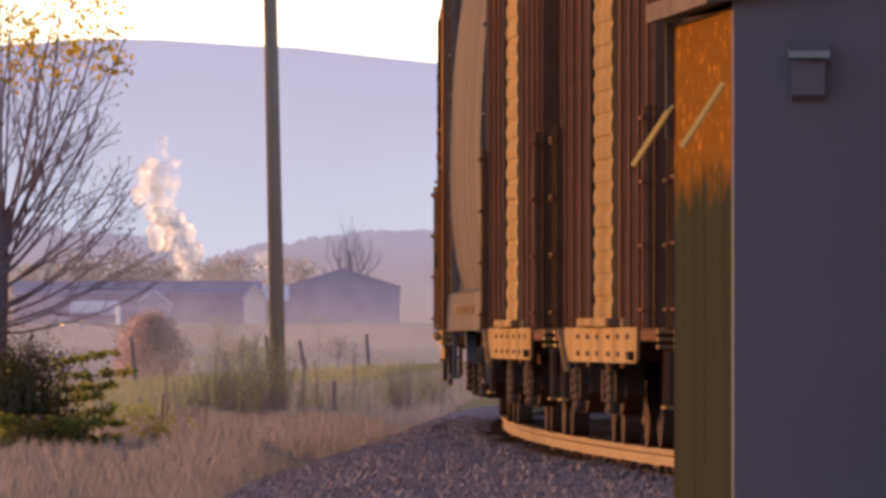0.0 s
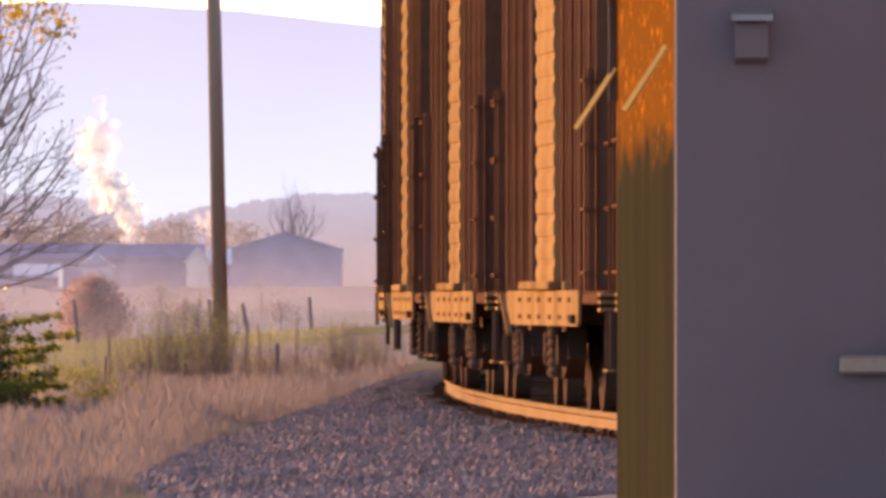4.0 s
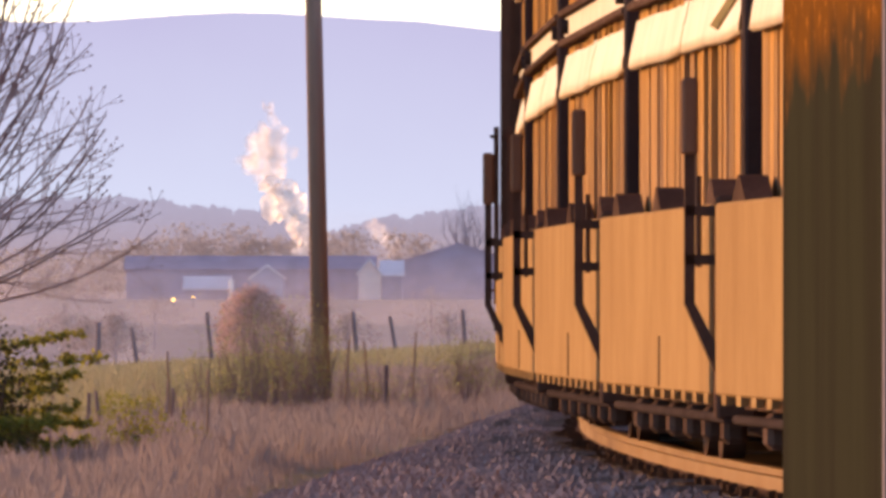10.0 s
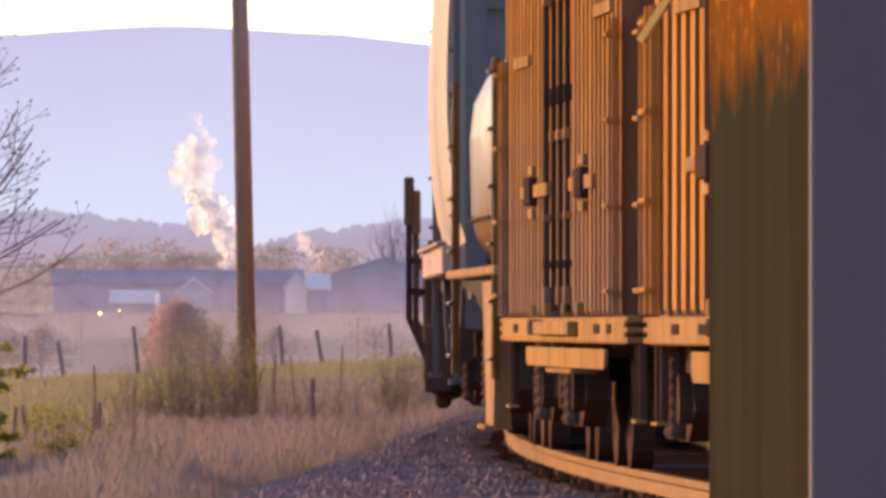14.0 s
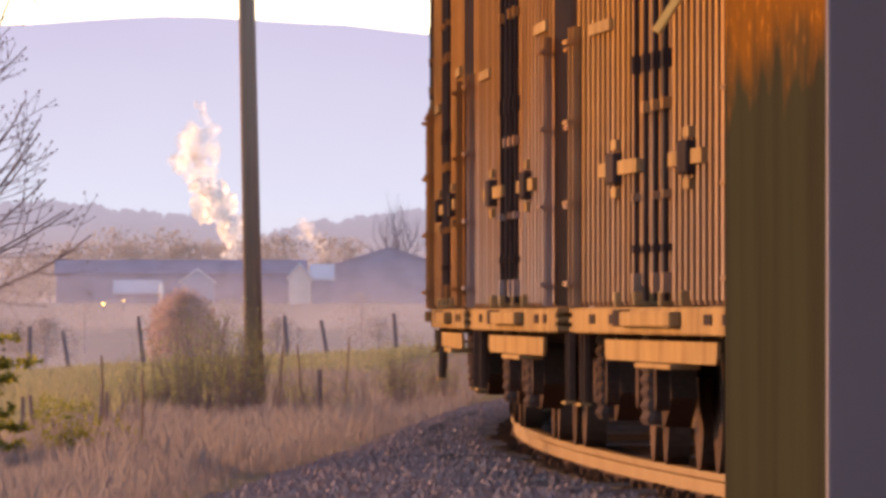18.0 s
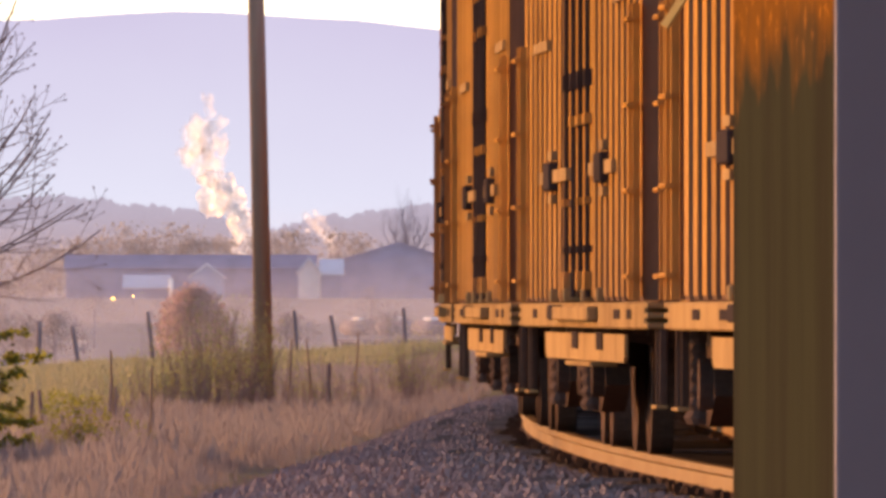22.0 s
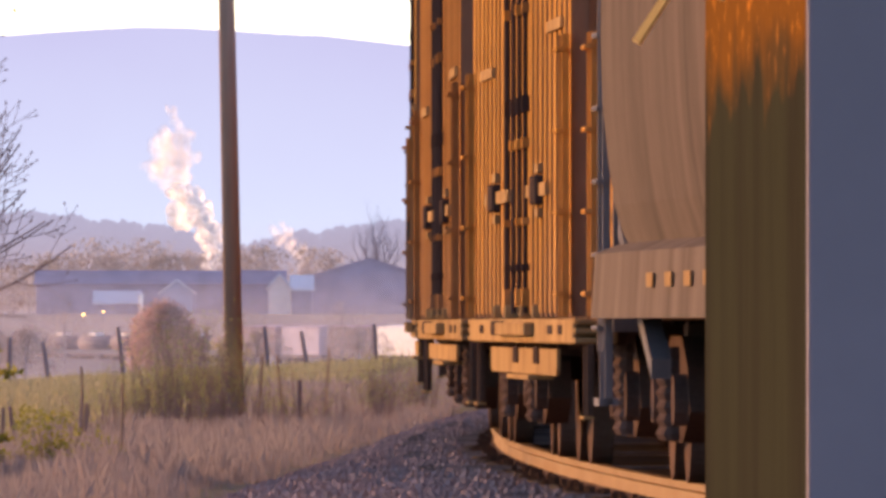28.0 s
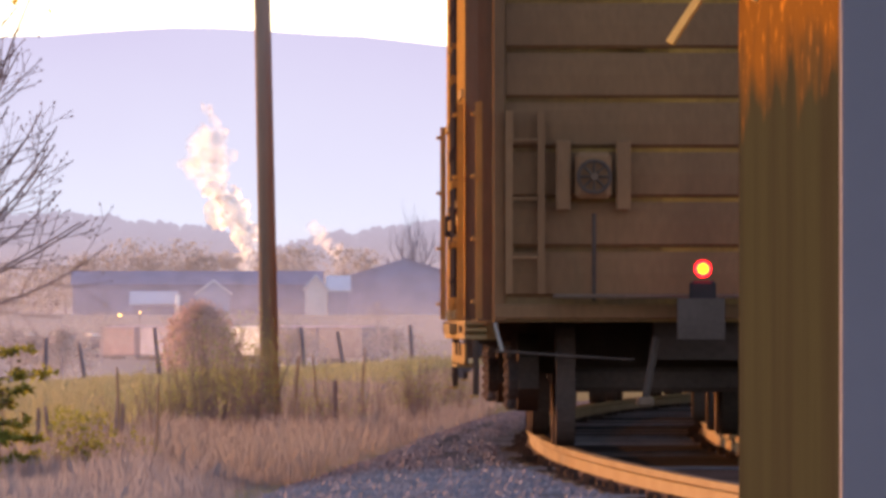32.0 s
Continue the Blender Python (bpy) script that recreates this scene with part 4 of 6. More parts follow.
def plants():
    g = ground_height
    fan_tree(pose(-5.75, 130, g(-5.75, 130)), "bare budding tree with long arching branches", 5)
    spray_shrub(pose(-5.15, 125, g(-5.15, 125)), "shrub with layered fresh yellow-green sprays", 41, 8, 0.85, 0.92)
    spray_shrub(pose(-5.0, 121, g(-5.0, 121)), "low shrub with layered yellow-green sprays", 42, 6, 0.6, 0.42)
    rows = [(-5.75, 123, 1.15, 1.0, 70, OLIVE), (-5.25, 122, 0.85, 0.55, 110, OLIVE), (-5.0, 120, 0.35, 0.5, 50, OLIVE), (-6.6, 124, 1.3, 1.2, 60, OLIVE), (-4.35, 132, 0.42, 0.4, 16, SPRAY), (-4.05, 134, 0.35, 0.3, 12, SPRAY),
            (-3.85, 172, 0.95, 0.4, 50, GREENLEAF), (-4.2, 174, 1.05, 0.55, 75, GREENLEAF), (-4.6, 176, 0.9, 0.6, 58, GREENLEAF), (-4.95, 178, 0.6, 0.5, 36, GREENLEAF), (-3.3, 178, 0.62, 0.5, 34, GREENLEAF), (-2.55, 192, 0.75, 0.4, 40, GREENLEAF), (-2.2, 205, 0.7, 0.4, 30, GREENLEAF), (-5.3, 160, 0.35, 0.6, 20, SPRAY)]
    words = {OLIVE: "dense dark olive shrub in the hedge", SPRAY: "low shrub with fresh yellow-green leaves", GREENLEAF: "thin wispy upright green shrub near the pole"}
    for i, (x, y, h, w, n, m) in enumerate(rows):
        shrub(pose(x, y, g(x, y)), words[m], 60 + i, h, w, n, m, per=14 if m == OLIVE else 6 if m == GREENLEAF else 7, size=0.05 if x < -6 else 0.022 if m == GREENLEAF else 0.03)
    for i, (x, y, h, w, n) in enumerate(((-4.75, 150, 0.42, 0.5, 14), (-4.3, 152, 0.5, 0.5, 16), (-3.7, 165, 0.5, 0.5, 18), (-3.15, 170, 0.62, 0.45, 20), (-2.9, 180, 0.55, 0.4, 16), (-2.45, 185, 0.5, 0.3, 16), (-4.4, 122, 0.35, 0.4, 10))):
        shrub(pose(x, y, g(x, y)), "thin dead brown weeds in the dry verge", 160 + i, h, w, n, DRY, per=1, size=0.02, name="dead_weeds")
    bare_tree(pose(*far(150, 40, 2470)), "far bare tree behind the barn", 21, 13.5, 0.35, 8, bud=0, depth=3, wood=MAUVE, name="far_tree")
    rng = random.Random(90)
    t = thing("red_tree", "hazy rounded reddish bare tree in the valley", "tree", at=pose(*far(-225, -60, 1000)))
    w, tips = Shape(), []
    for i in range(14):
        a = 2 * math.pi * i / 14
        grow(w, tips, Vector((0, 0, -2.5)), Vector((math.cos(a) * 0.5, math.sin(a) * 0.5, 1)).normalized(), 2.6, 0.06, 2, rng, 0.5)
    loose(w, "limb", REDTWIG, t, "reddish limbs")
    tips = []
    for _ in range(2600):
        a, k, q = rng.uniform(0, 6.283), rng.random() ** 0.4, rng.uniform(-0.6, 1.57)
        tips.append((Vector((2.35 * k * math.cos(a) * math.cos(q), 2.35 * k * math.sin(a) * math.cos(q), 0.6 + 2.7 * k * math.sin(q) * rng.uniform(0.85, 1.08))), 0))
    loose(leaves(tips, rng, 0.2, 2, 0.12), "twig_haze", REDTWIG, t, "dome of fine reddish twigs")
    for i, (u, v, h) in enumerate(((-395, 60, 6), (-352, 62, 8), (-322, 60, 6), (-300, 60, 6.5), (-255, 62, 8), (-232, 60, 6), (-205, 60, 6), (-170, 58, 6), (-430, 58, 6), (-462, 30, 7), (-490, 24, 7.5), (-520, 22, 7), (-555, 20, 8), (-590, 18, 7.5), (-625, 18, 8), (-665, 16, 8), (-110, 60, 6), (-80, 60, 6.5), (-45, 60, 7), (30, 60, 7), (70, 62, 6))):
        rng = random.Random(110 + i)
        t = thing("valley_tree", "hazy yellow-green tree behind the barns", "tree", at=pose(*far(u, v, 2700)))
        part("trunk", Shape().tube((0, 0, -2), (0, 0, h * 0.5), 0.25, 0.12, n=6), MAUVE, t)
        tips = [(Vector((rng.gauss(0, h * 0.2), rng.gauss(0, h * 0.2), h * (0.05 + 0.9 * rng.random() ** 1.4))), 0) for _ in range(700)]
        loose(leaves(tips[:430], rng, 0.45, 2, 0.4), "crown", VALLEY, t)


def valley_hedges():
    """Low hazy bushes scattered over the valley floor."""
    rng = random.Random(77)
    for i, (u, v, y, w, h) in enumerate(((-470, -66, 700, 1.6, 1.5), (-520, -62, 760, 1.2, 1.0), (-560, -50, 900, 2.2, 1.4), (-60, -48, 900, 2.0, 1.2), (120, -46, 1100, 2.6, 1.4),
                                          (-400, -20, 1500, 4.0, 2.2), (-560, -14, 1600, 5.0, 3.0), (90, -12, 1500, 4.0, 2.5), (-90, -10, 1600, 3.0, 2.0))):
        t = thing("valley_bush", "low hazy mauve bush on the valley floor", "bush", "valley bushes", at=pose(*far(u, v, y)))
        tips = []
        for _ in range(1200):
            a, k, q = rng.uniform(0, 6.283), rng.random() ** 0.4, rng.uniform(-0.5, 1.57)
            tips.append((Vector((w * k * math.cos(a) * math.cos(q), w * k * math.sin(a) * math.cos(q), h * k * math.sin(q) * rng.uniform(0.8, 1.1))), 0))
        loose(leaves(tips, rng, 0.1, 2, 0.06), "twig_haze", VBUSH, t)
        part("stem", Shape().tube((0, 0, -2.5), (0, 0, h * 0.4), 0.08, n=6), MAUVE, t)


def fences():
    post = Shape().tube((0, 0, -0.3), (0, 0, 1.0), 0.06, 0.052, n=8).mesh("fence_post", BARK)
    for u, v, y, sc, tilt in ((-500, -104, 430, 1.15, 1), (-430, -98, 430, 0.95, -9), (-300, -70, 420, 0.9, -6), (-42, -76, 420, 1.0, -5), (28, -75, 430, 0.9, -10), (150, -62, 440, 0.9, -4),
                              (-495, -205, 150, 0.3, -6), (-515, -200, 150, 0.26, 2), (12, -172, 175, 0.42, 0), (-225, -130, 175, 0.3, 0), (-375, -188, 155, 0.3, 2), (-365, -190, 155, 0.26, 0)):
        solid("fence_post", post, BARK, "weathered leaning wooden fence post", "post", at=pose(*far(u, v, y), 0, tilt, 0) @ Matrix.Scale(sc, 4), group="fence posts")
    stake = Shape().tube((0, 0, -0.3), (0, 0, 0.62), 0.014, 0.01, n=6).mesh("stake", POLEWOOD)
    for u, v, y, tilt in ((-304, -240, 140, 1), (-370, -200, 150, -2), (-60, -165, 170, 4), (-18, -160, 178, -5), (60, -140, 190, 3)):
        solid("fence_stake", stake, POLEWOOD, "thin dull brown fence stake", "stake", at=pose(*far(u, v, y), 0, tilt, 0), group="fence stakes")


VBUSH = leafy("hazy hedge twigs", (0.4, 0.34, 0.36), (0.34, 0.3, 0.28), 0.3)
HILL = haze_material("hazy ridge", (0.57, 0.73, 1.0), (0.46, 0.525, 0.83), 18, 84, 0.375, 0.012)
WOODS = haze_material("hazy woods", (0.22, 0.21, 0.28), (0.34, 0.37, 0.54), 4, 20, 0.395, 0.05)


def vapour(name, clear):
    """Fine white droplets that let the low sun shine through; clear: the share of light that passes straight."""
    m = bpy.data.materials.new(name)
    m.use_nodes = True
    t = m.node_tree
    t.nodes.remove(t.nodes["Principled BSDF"])
    sd, st, sx, sm, sn = [t.nodes.new("ShaderNode" + k) for k in ("BsdfDiffuse", "BsdfTranslucent", "BsdfTransparent", "MixShader", "MixShader")]
    sd.inputs[0].default_value = st.inputs[0].default_value = (1, 1, 1, 1)
    sm.inputs[0].default_value, sn.inputs[0].default_value = 0.78, clear
    t.links.new(sd.outputs[0], sm.inputs[1])
    t.links.new(st.outputs[0], sm.inputs[2])
    t.links.new(sm.outputs[0], sn.inputs[1])
    t.links.new(sx.outputs[0], sn.inputs[2])
    t.links.new(sn.outputs[0], t.nodes["Material Output"].inputs["Surface"])
    return m


def ground_mist_material(most):
    """Thin droplets of valley mist, thickest low down, with drifting gaps."""
    m = vapour("valley mist", 1.0)
    t = m.node_tree
    for k in ("Diffuse BSDF", "Translucent BSDF"):
        t.nodes[k].inputs[0].default_value = (0.46, 0.47, 0.62, 1)
    co, sep, mp, nz, mr, mu, iv = [t.nodes.new("ShaderNode" + k) for k in ("TexCoord", "SeparateXYZ", "Mapping", "TexNoise", "MapRange", "Math", "Math")]
    t.links.new(co.outputs["Object"], sep.inputs[0])
    mp.inputs["Scale"].default_value = (8, 1, 3)
    t.links.new(co.outputs["Object"], mp.inputs[0])
    nz.inputs["Scale"].default_value, nz.inputs["Detail"].default_value = 3.0, 4
    t.links.new(mp.outputs[0], nz.inputs["Vector"])
    mr.interpolation_type = "SMOOTHSTEP"
    mr.inputs["From Min"].default_value, mr.inputs["From Max"].default_value = 1.0, 0.3
    mr.inputs["To Max"].default_value = most * 1.6
    t.links.new(sep.outputs["Z"], mr.inputs["Value"])
    mu.operation = "MULTIPLY"
    t.links.new(mr.outputs[0], mu.inputs[0])
    t.links.new(nz.outputs["Fac"], mu.inputs[1])
    iv.operation = "SUBTRACT"
    iv.inputs[0].default_value = 1.0
    t.links.new(mu.outputs[0], iv.inputs[1])
    t.links.new(iv.outputs[0], [n for n in t.nodes if n.type == "MIX_SHADER"][1].inputs[0])
    return m


STEAM, WISP = vapour("white steam", 0.3), vapour("thin steam", 0.75)
# haze is painted into these far base colours: paler, bluer, more mauve
BLUEWALL = material("haze-tinted blue-grey boards", (0.36, 0.31, 0.4), 0.9, vary=0.2, grain=3, stain=0.3, bump=0)
# the pink cast paints in sunlight on a gable turned from the sun
PALEWALL = material("pale boards with pink sunlight painted in", (0.8, 0.6, 0.55), 0.9, vary=0.2, grain=3, stain=0.3, bump=0)
REDWALL = material("haze-paled red container paint", (0.29, 0.22, 0.25), 0.8, vary=0.2, grain=3, stain=0.3, bump=0)
SLATE = material("haze-tinted roof sheet", (0.35, 0.295, 0.375), 0.7, vary=0.2, grain=3, stain=0.3, bump=0)
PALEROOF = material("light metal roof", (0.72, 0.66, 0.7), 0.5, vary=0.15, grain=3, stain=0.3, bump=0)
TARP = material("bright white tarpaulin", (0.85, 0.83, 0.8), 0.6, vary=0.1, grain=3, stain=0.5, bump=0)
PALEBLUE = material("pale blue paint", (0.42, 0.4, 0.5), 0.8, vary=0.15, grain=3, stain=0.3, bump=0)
TANKDARK = material("haze-tinted mauve tank paint", (0.16, 0.15, 0.19), 0.9, vary=0.2, bump=0)
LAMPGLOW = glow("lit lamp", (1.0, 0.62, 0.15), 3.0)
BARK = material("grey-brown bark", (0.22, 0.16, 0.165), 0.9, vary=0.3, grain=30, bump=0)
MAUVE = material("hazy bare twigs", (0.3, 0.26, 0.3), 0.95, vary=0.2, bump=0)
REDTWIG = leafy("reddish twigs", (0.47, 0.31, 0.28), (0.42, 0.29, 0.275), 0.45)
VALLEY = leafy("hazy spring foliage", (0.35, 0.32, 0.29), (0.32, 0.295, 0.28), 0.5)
DRY = leafy("dry brown grass", (0.285, 0.25, 0.265), (0.255, 0.22, 0.235), 0.4)
GREEN = leafy("spring pasture grass", (0.3, 0.28, 0.16), (0.36, 0.31, 0.2), 0.4)
AMBER = leafy("young orange-yellow leaves", (0.62, 0.4, 0.03), (0.45, 0.3, 0.03), 0.6)
SPRAY = leafy("yellow-green young leaves", (0.27, 0.27, 0.06), (0.2, 0.21, 0.05), 0.5)
OLIVE = leafy("dark olive leaves", (0.09, 0.08, 0.03), (0.05, 0.055, 0.025), 0.3)
GREENLEAF = leafy("grey-green leaves", (0.29, 0.31, 0.14), (0.25, 0.245, 0.13), 0.45)
STRUT = material("pale bare wood strut", (0.62, 0.38, 0.13), 0.6, vary=0.2)


# ---- the train ----
def truck(parent, y):
    """Two-axle truck: side frames, wheels, springs."""
    t = new("truck")
    t.parent = parent
    t.matrix_basis = pose(-0.17, y, 0)
    for x in (-0.98, 0.98):
        part("side_frame", Shape().prism([(-1.15, 0.4), (-0.95, 0.62), (-0.45, 0.78), (0.45, 0.78), (0.95, 0.62), (1.15, 0.4), (0.95, 0.34), (0.5, 0.24), (-0.5, 0.24), (-0.95, 0.34)], "x", x - 0.07, x + 0.07), DARK, t)
        for dy in (-0.2, 0.0, 0.2):
            sp = Shape()
            ring = [(0.075 if k % 2 else 0.055, 0.25 + 0.034 * k) for k in range(15)]
            vs = [(x * 1.09 + r * math.cos(q * math.pi / 5), dy + r * math.sin(q * math.pi / 5), z) for r, z in ring for q in range(10)]
            sp.add(vs, [(10 * k + q, 10 * k + (q + 1) % 10, 10 * k + 10 + (q + 1) % 10, 10 * k + 10 + q) for k in range(14) for q in range(10)])
            part("spring", sp, RUST, t, "rusty coil spring")
    for yy in (-0.88, 0.88):
        w = Shape()
        for x in (-0.79, 0.66):
            w.tube((x, yy, 0.46), (x + 0.13, yy, 0.46), 0.46, n=28)
        w.tube((-0.7, yy, 0.46), (0.7, yy, 0.46), 0.09, n=10)
        for x in (-1.12, 1.0):
            w.tube((x, yy, 0.46), (x + 0.12, yy, 0.46), 0.13, n=12)
        part("wheelset", w, RUST, t, "rusty steel wheels on an axle")
    part("bolster", Shape().box(-1.0, 1.0, -0.2, 0.2, 0.5, 0.84), DARK, t)


def coupler(parent, y, d):
    part("coupler", Shape().box(-0.09, 0.09, min(y, y + d * 0.62), max(y, y + d * 0.62), 0.78, 0.98).box(-0.16, 0.16, min(y + d * 0.45, y + d * 0.75), max(y + d * 0.45, y + d * 0.75), 0.74, 1.02), DARK, parent)


def ladder(parent, x, y, z0, z1, n, mat, w=0.42, side=-1):
    s = Shape()
    for yy in (y - w / 2, y + w / 2):
        s.box(x - 0.02, x + 0.02, yy - 0.03, yy + 0.03, z0, z1)
    for i in range(n):
        z = z0 + 0.12 + (z1 - z0 - 0.2) * i / (n - 1)
        s.tube((x + side * 0.04, y - w / 2 - 0.05, z), (x + side * 0.04, y + w / 2 + 0.05, z), 0.014, n=6)
        for yy in (y - w / 2 - 0.04, y + w / 2 + 0.04):
            s.box(min(x + side * 0.04, x), max(x + side * 0.04, x), yy - 0.02, yy + 0.02, z - 0.012, z + 0.012)
    part("ladder", s, mat, parent, "steel side ladder with worn bright rungs")


def boxcar(length, paint, door, sill, name="boxcar", label="", smooth_door=0.0, doorpaint=None):
    """A covered freight car with outside posts; door: 'plug' with lock rods or 'slide' with pressed ribs."""
    c = thing(name, label, "freight car", "cars of the train")
    h = length / 2
    zf, zt = 0.86, 4.15
    bay = 1.15
    # sides and posts get a dark brown that paints in shade between posts
    side = SHADEBROWN if door == "plug" else paint
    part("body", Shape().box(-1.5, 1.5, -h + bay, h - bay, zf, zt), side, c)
    for sy in (-1, 1):
        part("end_bay", Shape().box(-1.4, 1.4, *sorted((sy * (h - bay - 0.002), sy * (h - 0.1))), zf, zt), paint, c, "recessed ladder bay at the car's end")
    part("roof", Shape().prism([(-1.56, zt), (-1.56, zt + 0.06), (0, zt + 0.24), (1.56, zt + 0.06), (1.56, zt)], "y", -h + 0.02, h - 0.02), ROOF, c, "galvanised pitched roof")
    dh = 1.5
    n, rw = {WASHED: (12, 0.13), SPRAYED: (10, 0.16), MAUVEPAINT: (7, 0.26)}.get(paint, (9, 0.19)) if door == "plug" else (13, 0.075)
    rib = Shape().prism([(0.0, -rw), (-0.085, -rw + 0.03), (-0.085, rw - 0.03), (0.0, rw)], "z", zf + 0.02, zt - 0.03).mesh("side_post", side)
    # thin caps carry the sunlit outer faces of the posts as paler paint
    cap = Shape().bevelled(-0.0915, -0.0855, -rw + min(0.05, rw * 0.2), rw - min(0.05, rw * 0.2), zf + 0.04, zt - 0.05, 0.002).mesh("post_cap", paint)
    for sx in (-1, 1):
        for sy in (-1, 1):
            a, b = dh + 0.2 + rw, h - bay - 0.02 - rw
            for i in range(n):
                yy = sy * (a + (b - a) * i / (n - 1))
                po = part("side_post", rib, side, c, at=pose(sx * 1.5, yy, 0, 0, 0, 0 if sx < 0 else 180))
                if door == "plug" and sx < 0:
                    part("post_cap", cap, paint, po, "outer face of the post, sunlight painted in as paler colour")
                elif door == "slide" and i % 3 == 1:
                    part("post_cap", cap, DOORTAN, po, "outer face of the post, lit edge painted paler")
        # side sill: ledge along the whole side and the deeper plate under the door
        x0, x1 = sorted((sx * 1.36, sx * 1.6))
        part("side_sill", Shape().bevelled(x0, x1, -h + 0.75, h - 0.75, 0.735 if door == "plug" else 0.79, 0.87, 0.01), sill if door == "plug" else paint, c, "weathered side sill")
        x0, x1 = sorted((sx * 1.55, sx * 1.57) if door == "plug" else (sx * 1.603, sx * 1.625))
        k, zb, zp = (4.8, 0.52 if paint == MAUVEPAINT else 0.56 if paint == OCHRE else 0.6, 0.705) if door == "plug" else (4.6, 0.64, 0.885)
        part("sill_plate", Shape().prism([(-k - 0.25, zp), (-k - 0.22, zb + 0.03), (-k - 0.12, zb), (k + 0.12, zb), (k + 0.22, zb + 0.03), (k + 0.25, zp)], "x", x0, x1), sill if door == "plug" else DOORTAN, c, "deep tan sill plate")
        for sy in (-1, 1):
            # notched sill end: three prongs, and a hanging step below it
            for z in (0.74, 0.79, 0.84):
                x0, x1 = sorted((sx * 1.45, sx * 1.6))
                part("sill_prong", Shape().bevelled(x0, x1, min(sy * (h - 0.748), sy * (h - 0.45)), max(sy * (h - 0.748), sy * (h - 0.45)), z, z + 0.028, 0.006), sill, c)
            for yy in (sy * (h - 0.4), sy * (h - 0.8)):
                st = part("hanging_step", Shape().bevelled(min(sx * 1.5, sx * 1.54), max(sx * 1.5, sx * 1.54), yy - 0.03, yy + 0.03, 0.36, 0.735, 0.006), DARK, c, "dark hanging corner step")
            part("tread", Shape().bevelled(min(sx * 1.5, sx * 1.56), max(sx * 1.5, sx * 1.56), min(sy * (h - 0.36), sy * (h - 0.84)), max(sy * (h - 0.36), sy * (h - 0.84)), 0.34, 0.358, 0.004), sill, st, "worn bright step tread")
        if door == "slide":
            hole = Shape().box(*sorted((sx * 1.626, sx * 1.633)), -0.17, 0.17, -0.016, 0.016).mesh("bolt_hole", DARK)
            for yy in (-3.7, -2.5, -1.2, 0.3, 1.6, 2.9):
                for z in (0.7, 0.82):
                    part("bolt_hole", hole, DARK, c, "dark bolt hole", at=pose(0, yy, z))
            part("jack_pad", Shape().bevelled(*sorted((sx * 1.626, sx * 1.66)), -4.5, -4.2, 0.66, 0.72, 0.006), BLACKED, c)
            part("track_shelf", Shape().bevelled(*sorted((sx * 1.5, sx * 1.68)), -2.0, 1.9, 0.89, 0.95, 0.01), DOORTAN, c, "worn shelf under the sliding door")
            part("sill_strut", Shape().box(-0.02, 0.02, -0.6, 0.6, -0.015, 0.015), DOORTAN, c, "slanted strut beside the sill plate", at=pose(sx * 1.64, 4.7, 0.72, 14, 0, 0))
        if door == "plug" and paint in (MAUVEPAINT, OCHRE):
            for yy, w, za, zc in ((-2.2, 0.35, 0.62, 0.715), (0.9, 0.35, 0.62, 0.715)):
                part("jack_slot", Shape().box(*sorted((sx * 1.571, sx * 1.58)), yy - w, yy + w, za, zc), BLACKED, c, "dark slot in the sill plate")
        if door == "plug":
            for yy, w in ((-6.3, 0.22), (-4.9, 0.3), (3.6, 0.35), (5.7, 0.25)):
                part("sill_slot", Shape().box(*sorted((sx * 1.601, sx * 1.608)), yy - w, yy + w, 0.785, 0.835), BLACKED, c, "dark slot in the side sill")
        x0, x1 = sorted((sx * 1.45, sx * 1.6))
        if door == "plug":
            part("plate_lip", Shape().bevelled(x0, x1, -1.6, 1.6, zb - 0.032, zb - 0.006, 0.006), sill, c, "thin lip under the sill plate")
        if door == "plug":
            x0, x1 = sorted((sx * 1.601, sx * 1.66))
            part("door_track", Shape().bevelled(x0, x1, -2.6, 1.9, 0.775, 0.85, 0.008), sill, c, "raised door track")
            part("track_stop", Shape().bevelled(x0, x1, 1.95, 2.6, 0.775, 0.86, 0.008), BLACKED, c, "dark door track stop")
        for yy in (-3.0, -1.2, 1.2, 3.0):
            x0, x1 = sorted((sx * 1.5, sx * 1.63))
            part("sill_gusset", Shape().bevelled(x0, x1, yy - 0.06, yy + 0.06, 0.872, 0.95, 0.01), sill, c)
        if door == "plug":
            for yy, z in ((-5.6, 2.42), (4.8, 2.3)):
                x0, x1 = sorted((sx * 1.5, sx * 1.612))
                part("marking_plate", Shape().box(x0, x1, yy - 1.0, yy + 1.0, z, z + 0.06), sill, c, "worn tan marking plate")
        xd = sx * 1.5
        if door == "plug":
            x0, x1 = sorted((xd, xd + sx * 0.05))
            # dark door with paler strips puts shade and sunlit bands into colour
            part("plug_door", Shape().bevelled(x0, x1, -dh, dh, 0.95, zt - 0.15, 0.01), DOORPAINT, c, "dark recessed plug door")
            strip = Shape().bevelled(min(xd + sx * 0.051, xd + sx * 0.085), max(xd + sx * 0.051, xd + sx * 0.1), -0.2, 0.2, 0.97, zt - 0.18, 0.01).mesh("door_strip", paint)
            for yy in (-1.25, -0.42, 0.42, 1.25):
                part("door_strip", strip, paint, c, "pressed strip of the plug door, painted as sunlit", at=pose(0, yy, 0))
            for i in range(4):
                yy = -1.42 + 0.9 * i
                s = Shape().tube((xd + sx * 0.105, yy, 0.9), (xd + sx * 0.105, yy, zt - 0.2), 0.015, n=8)
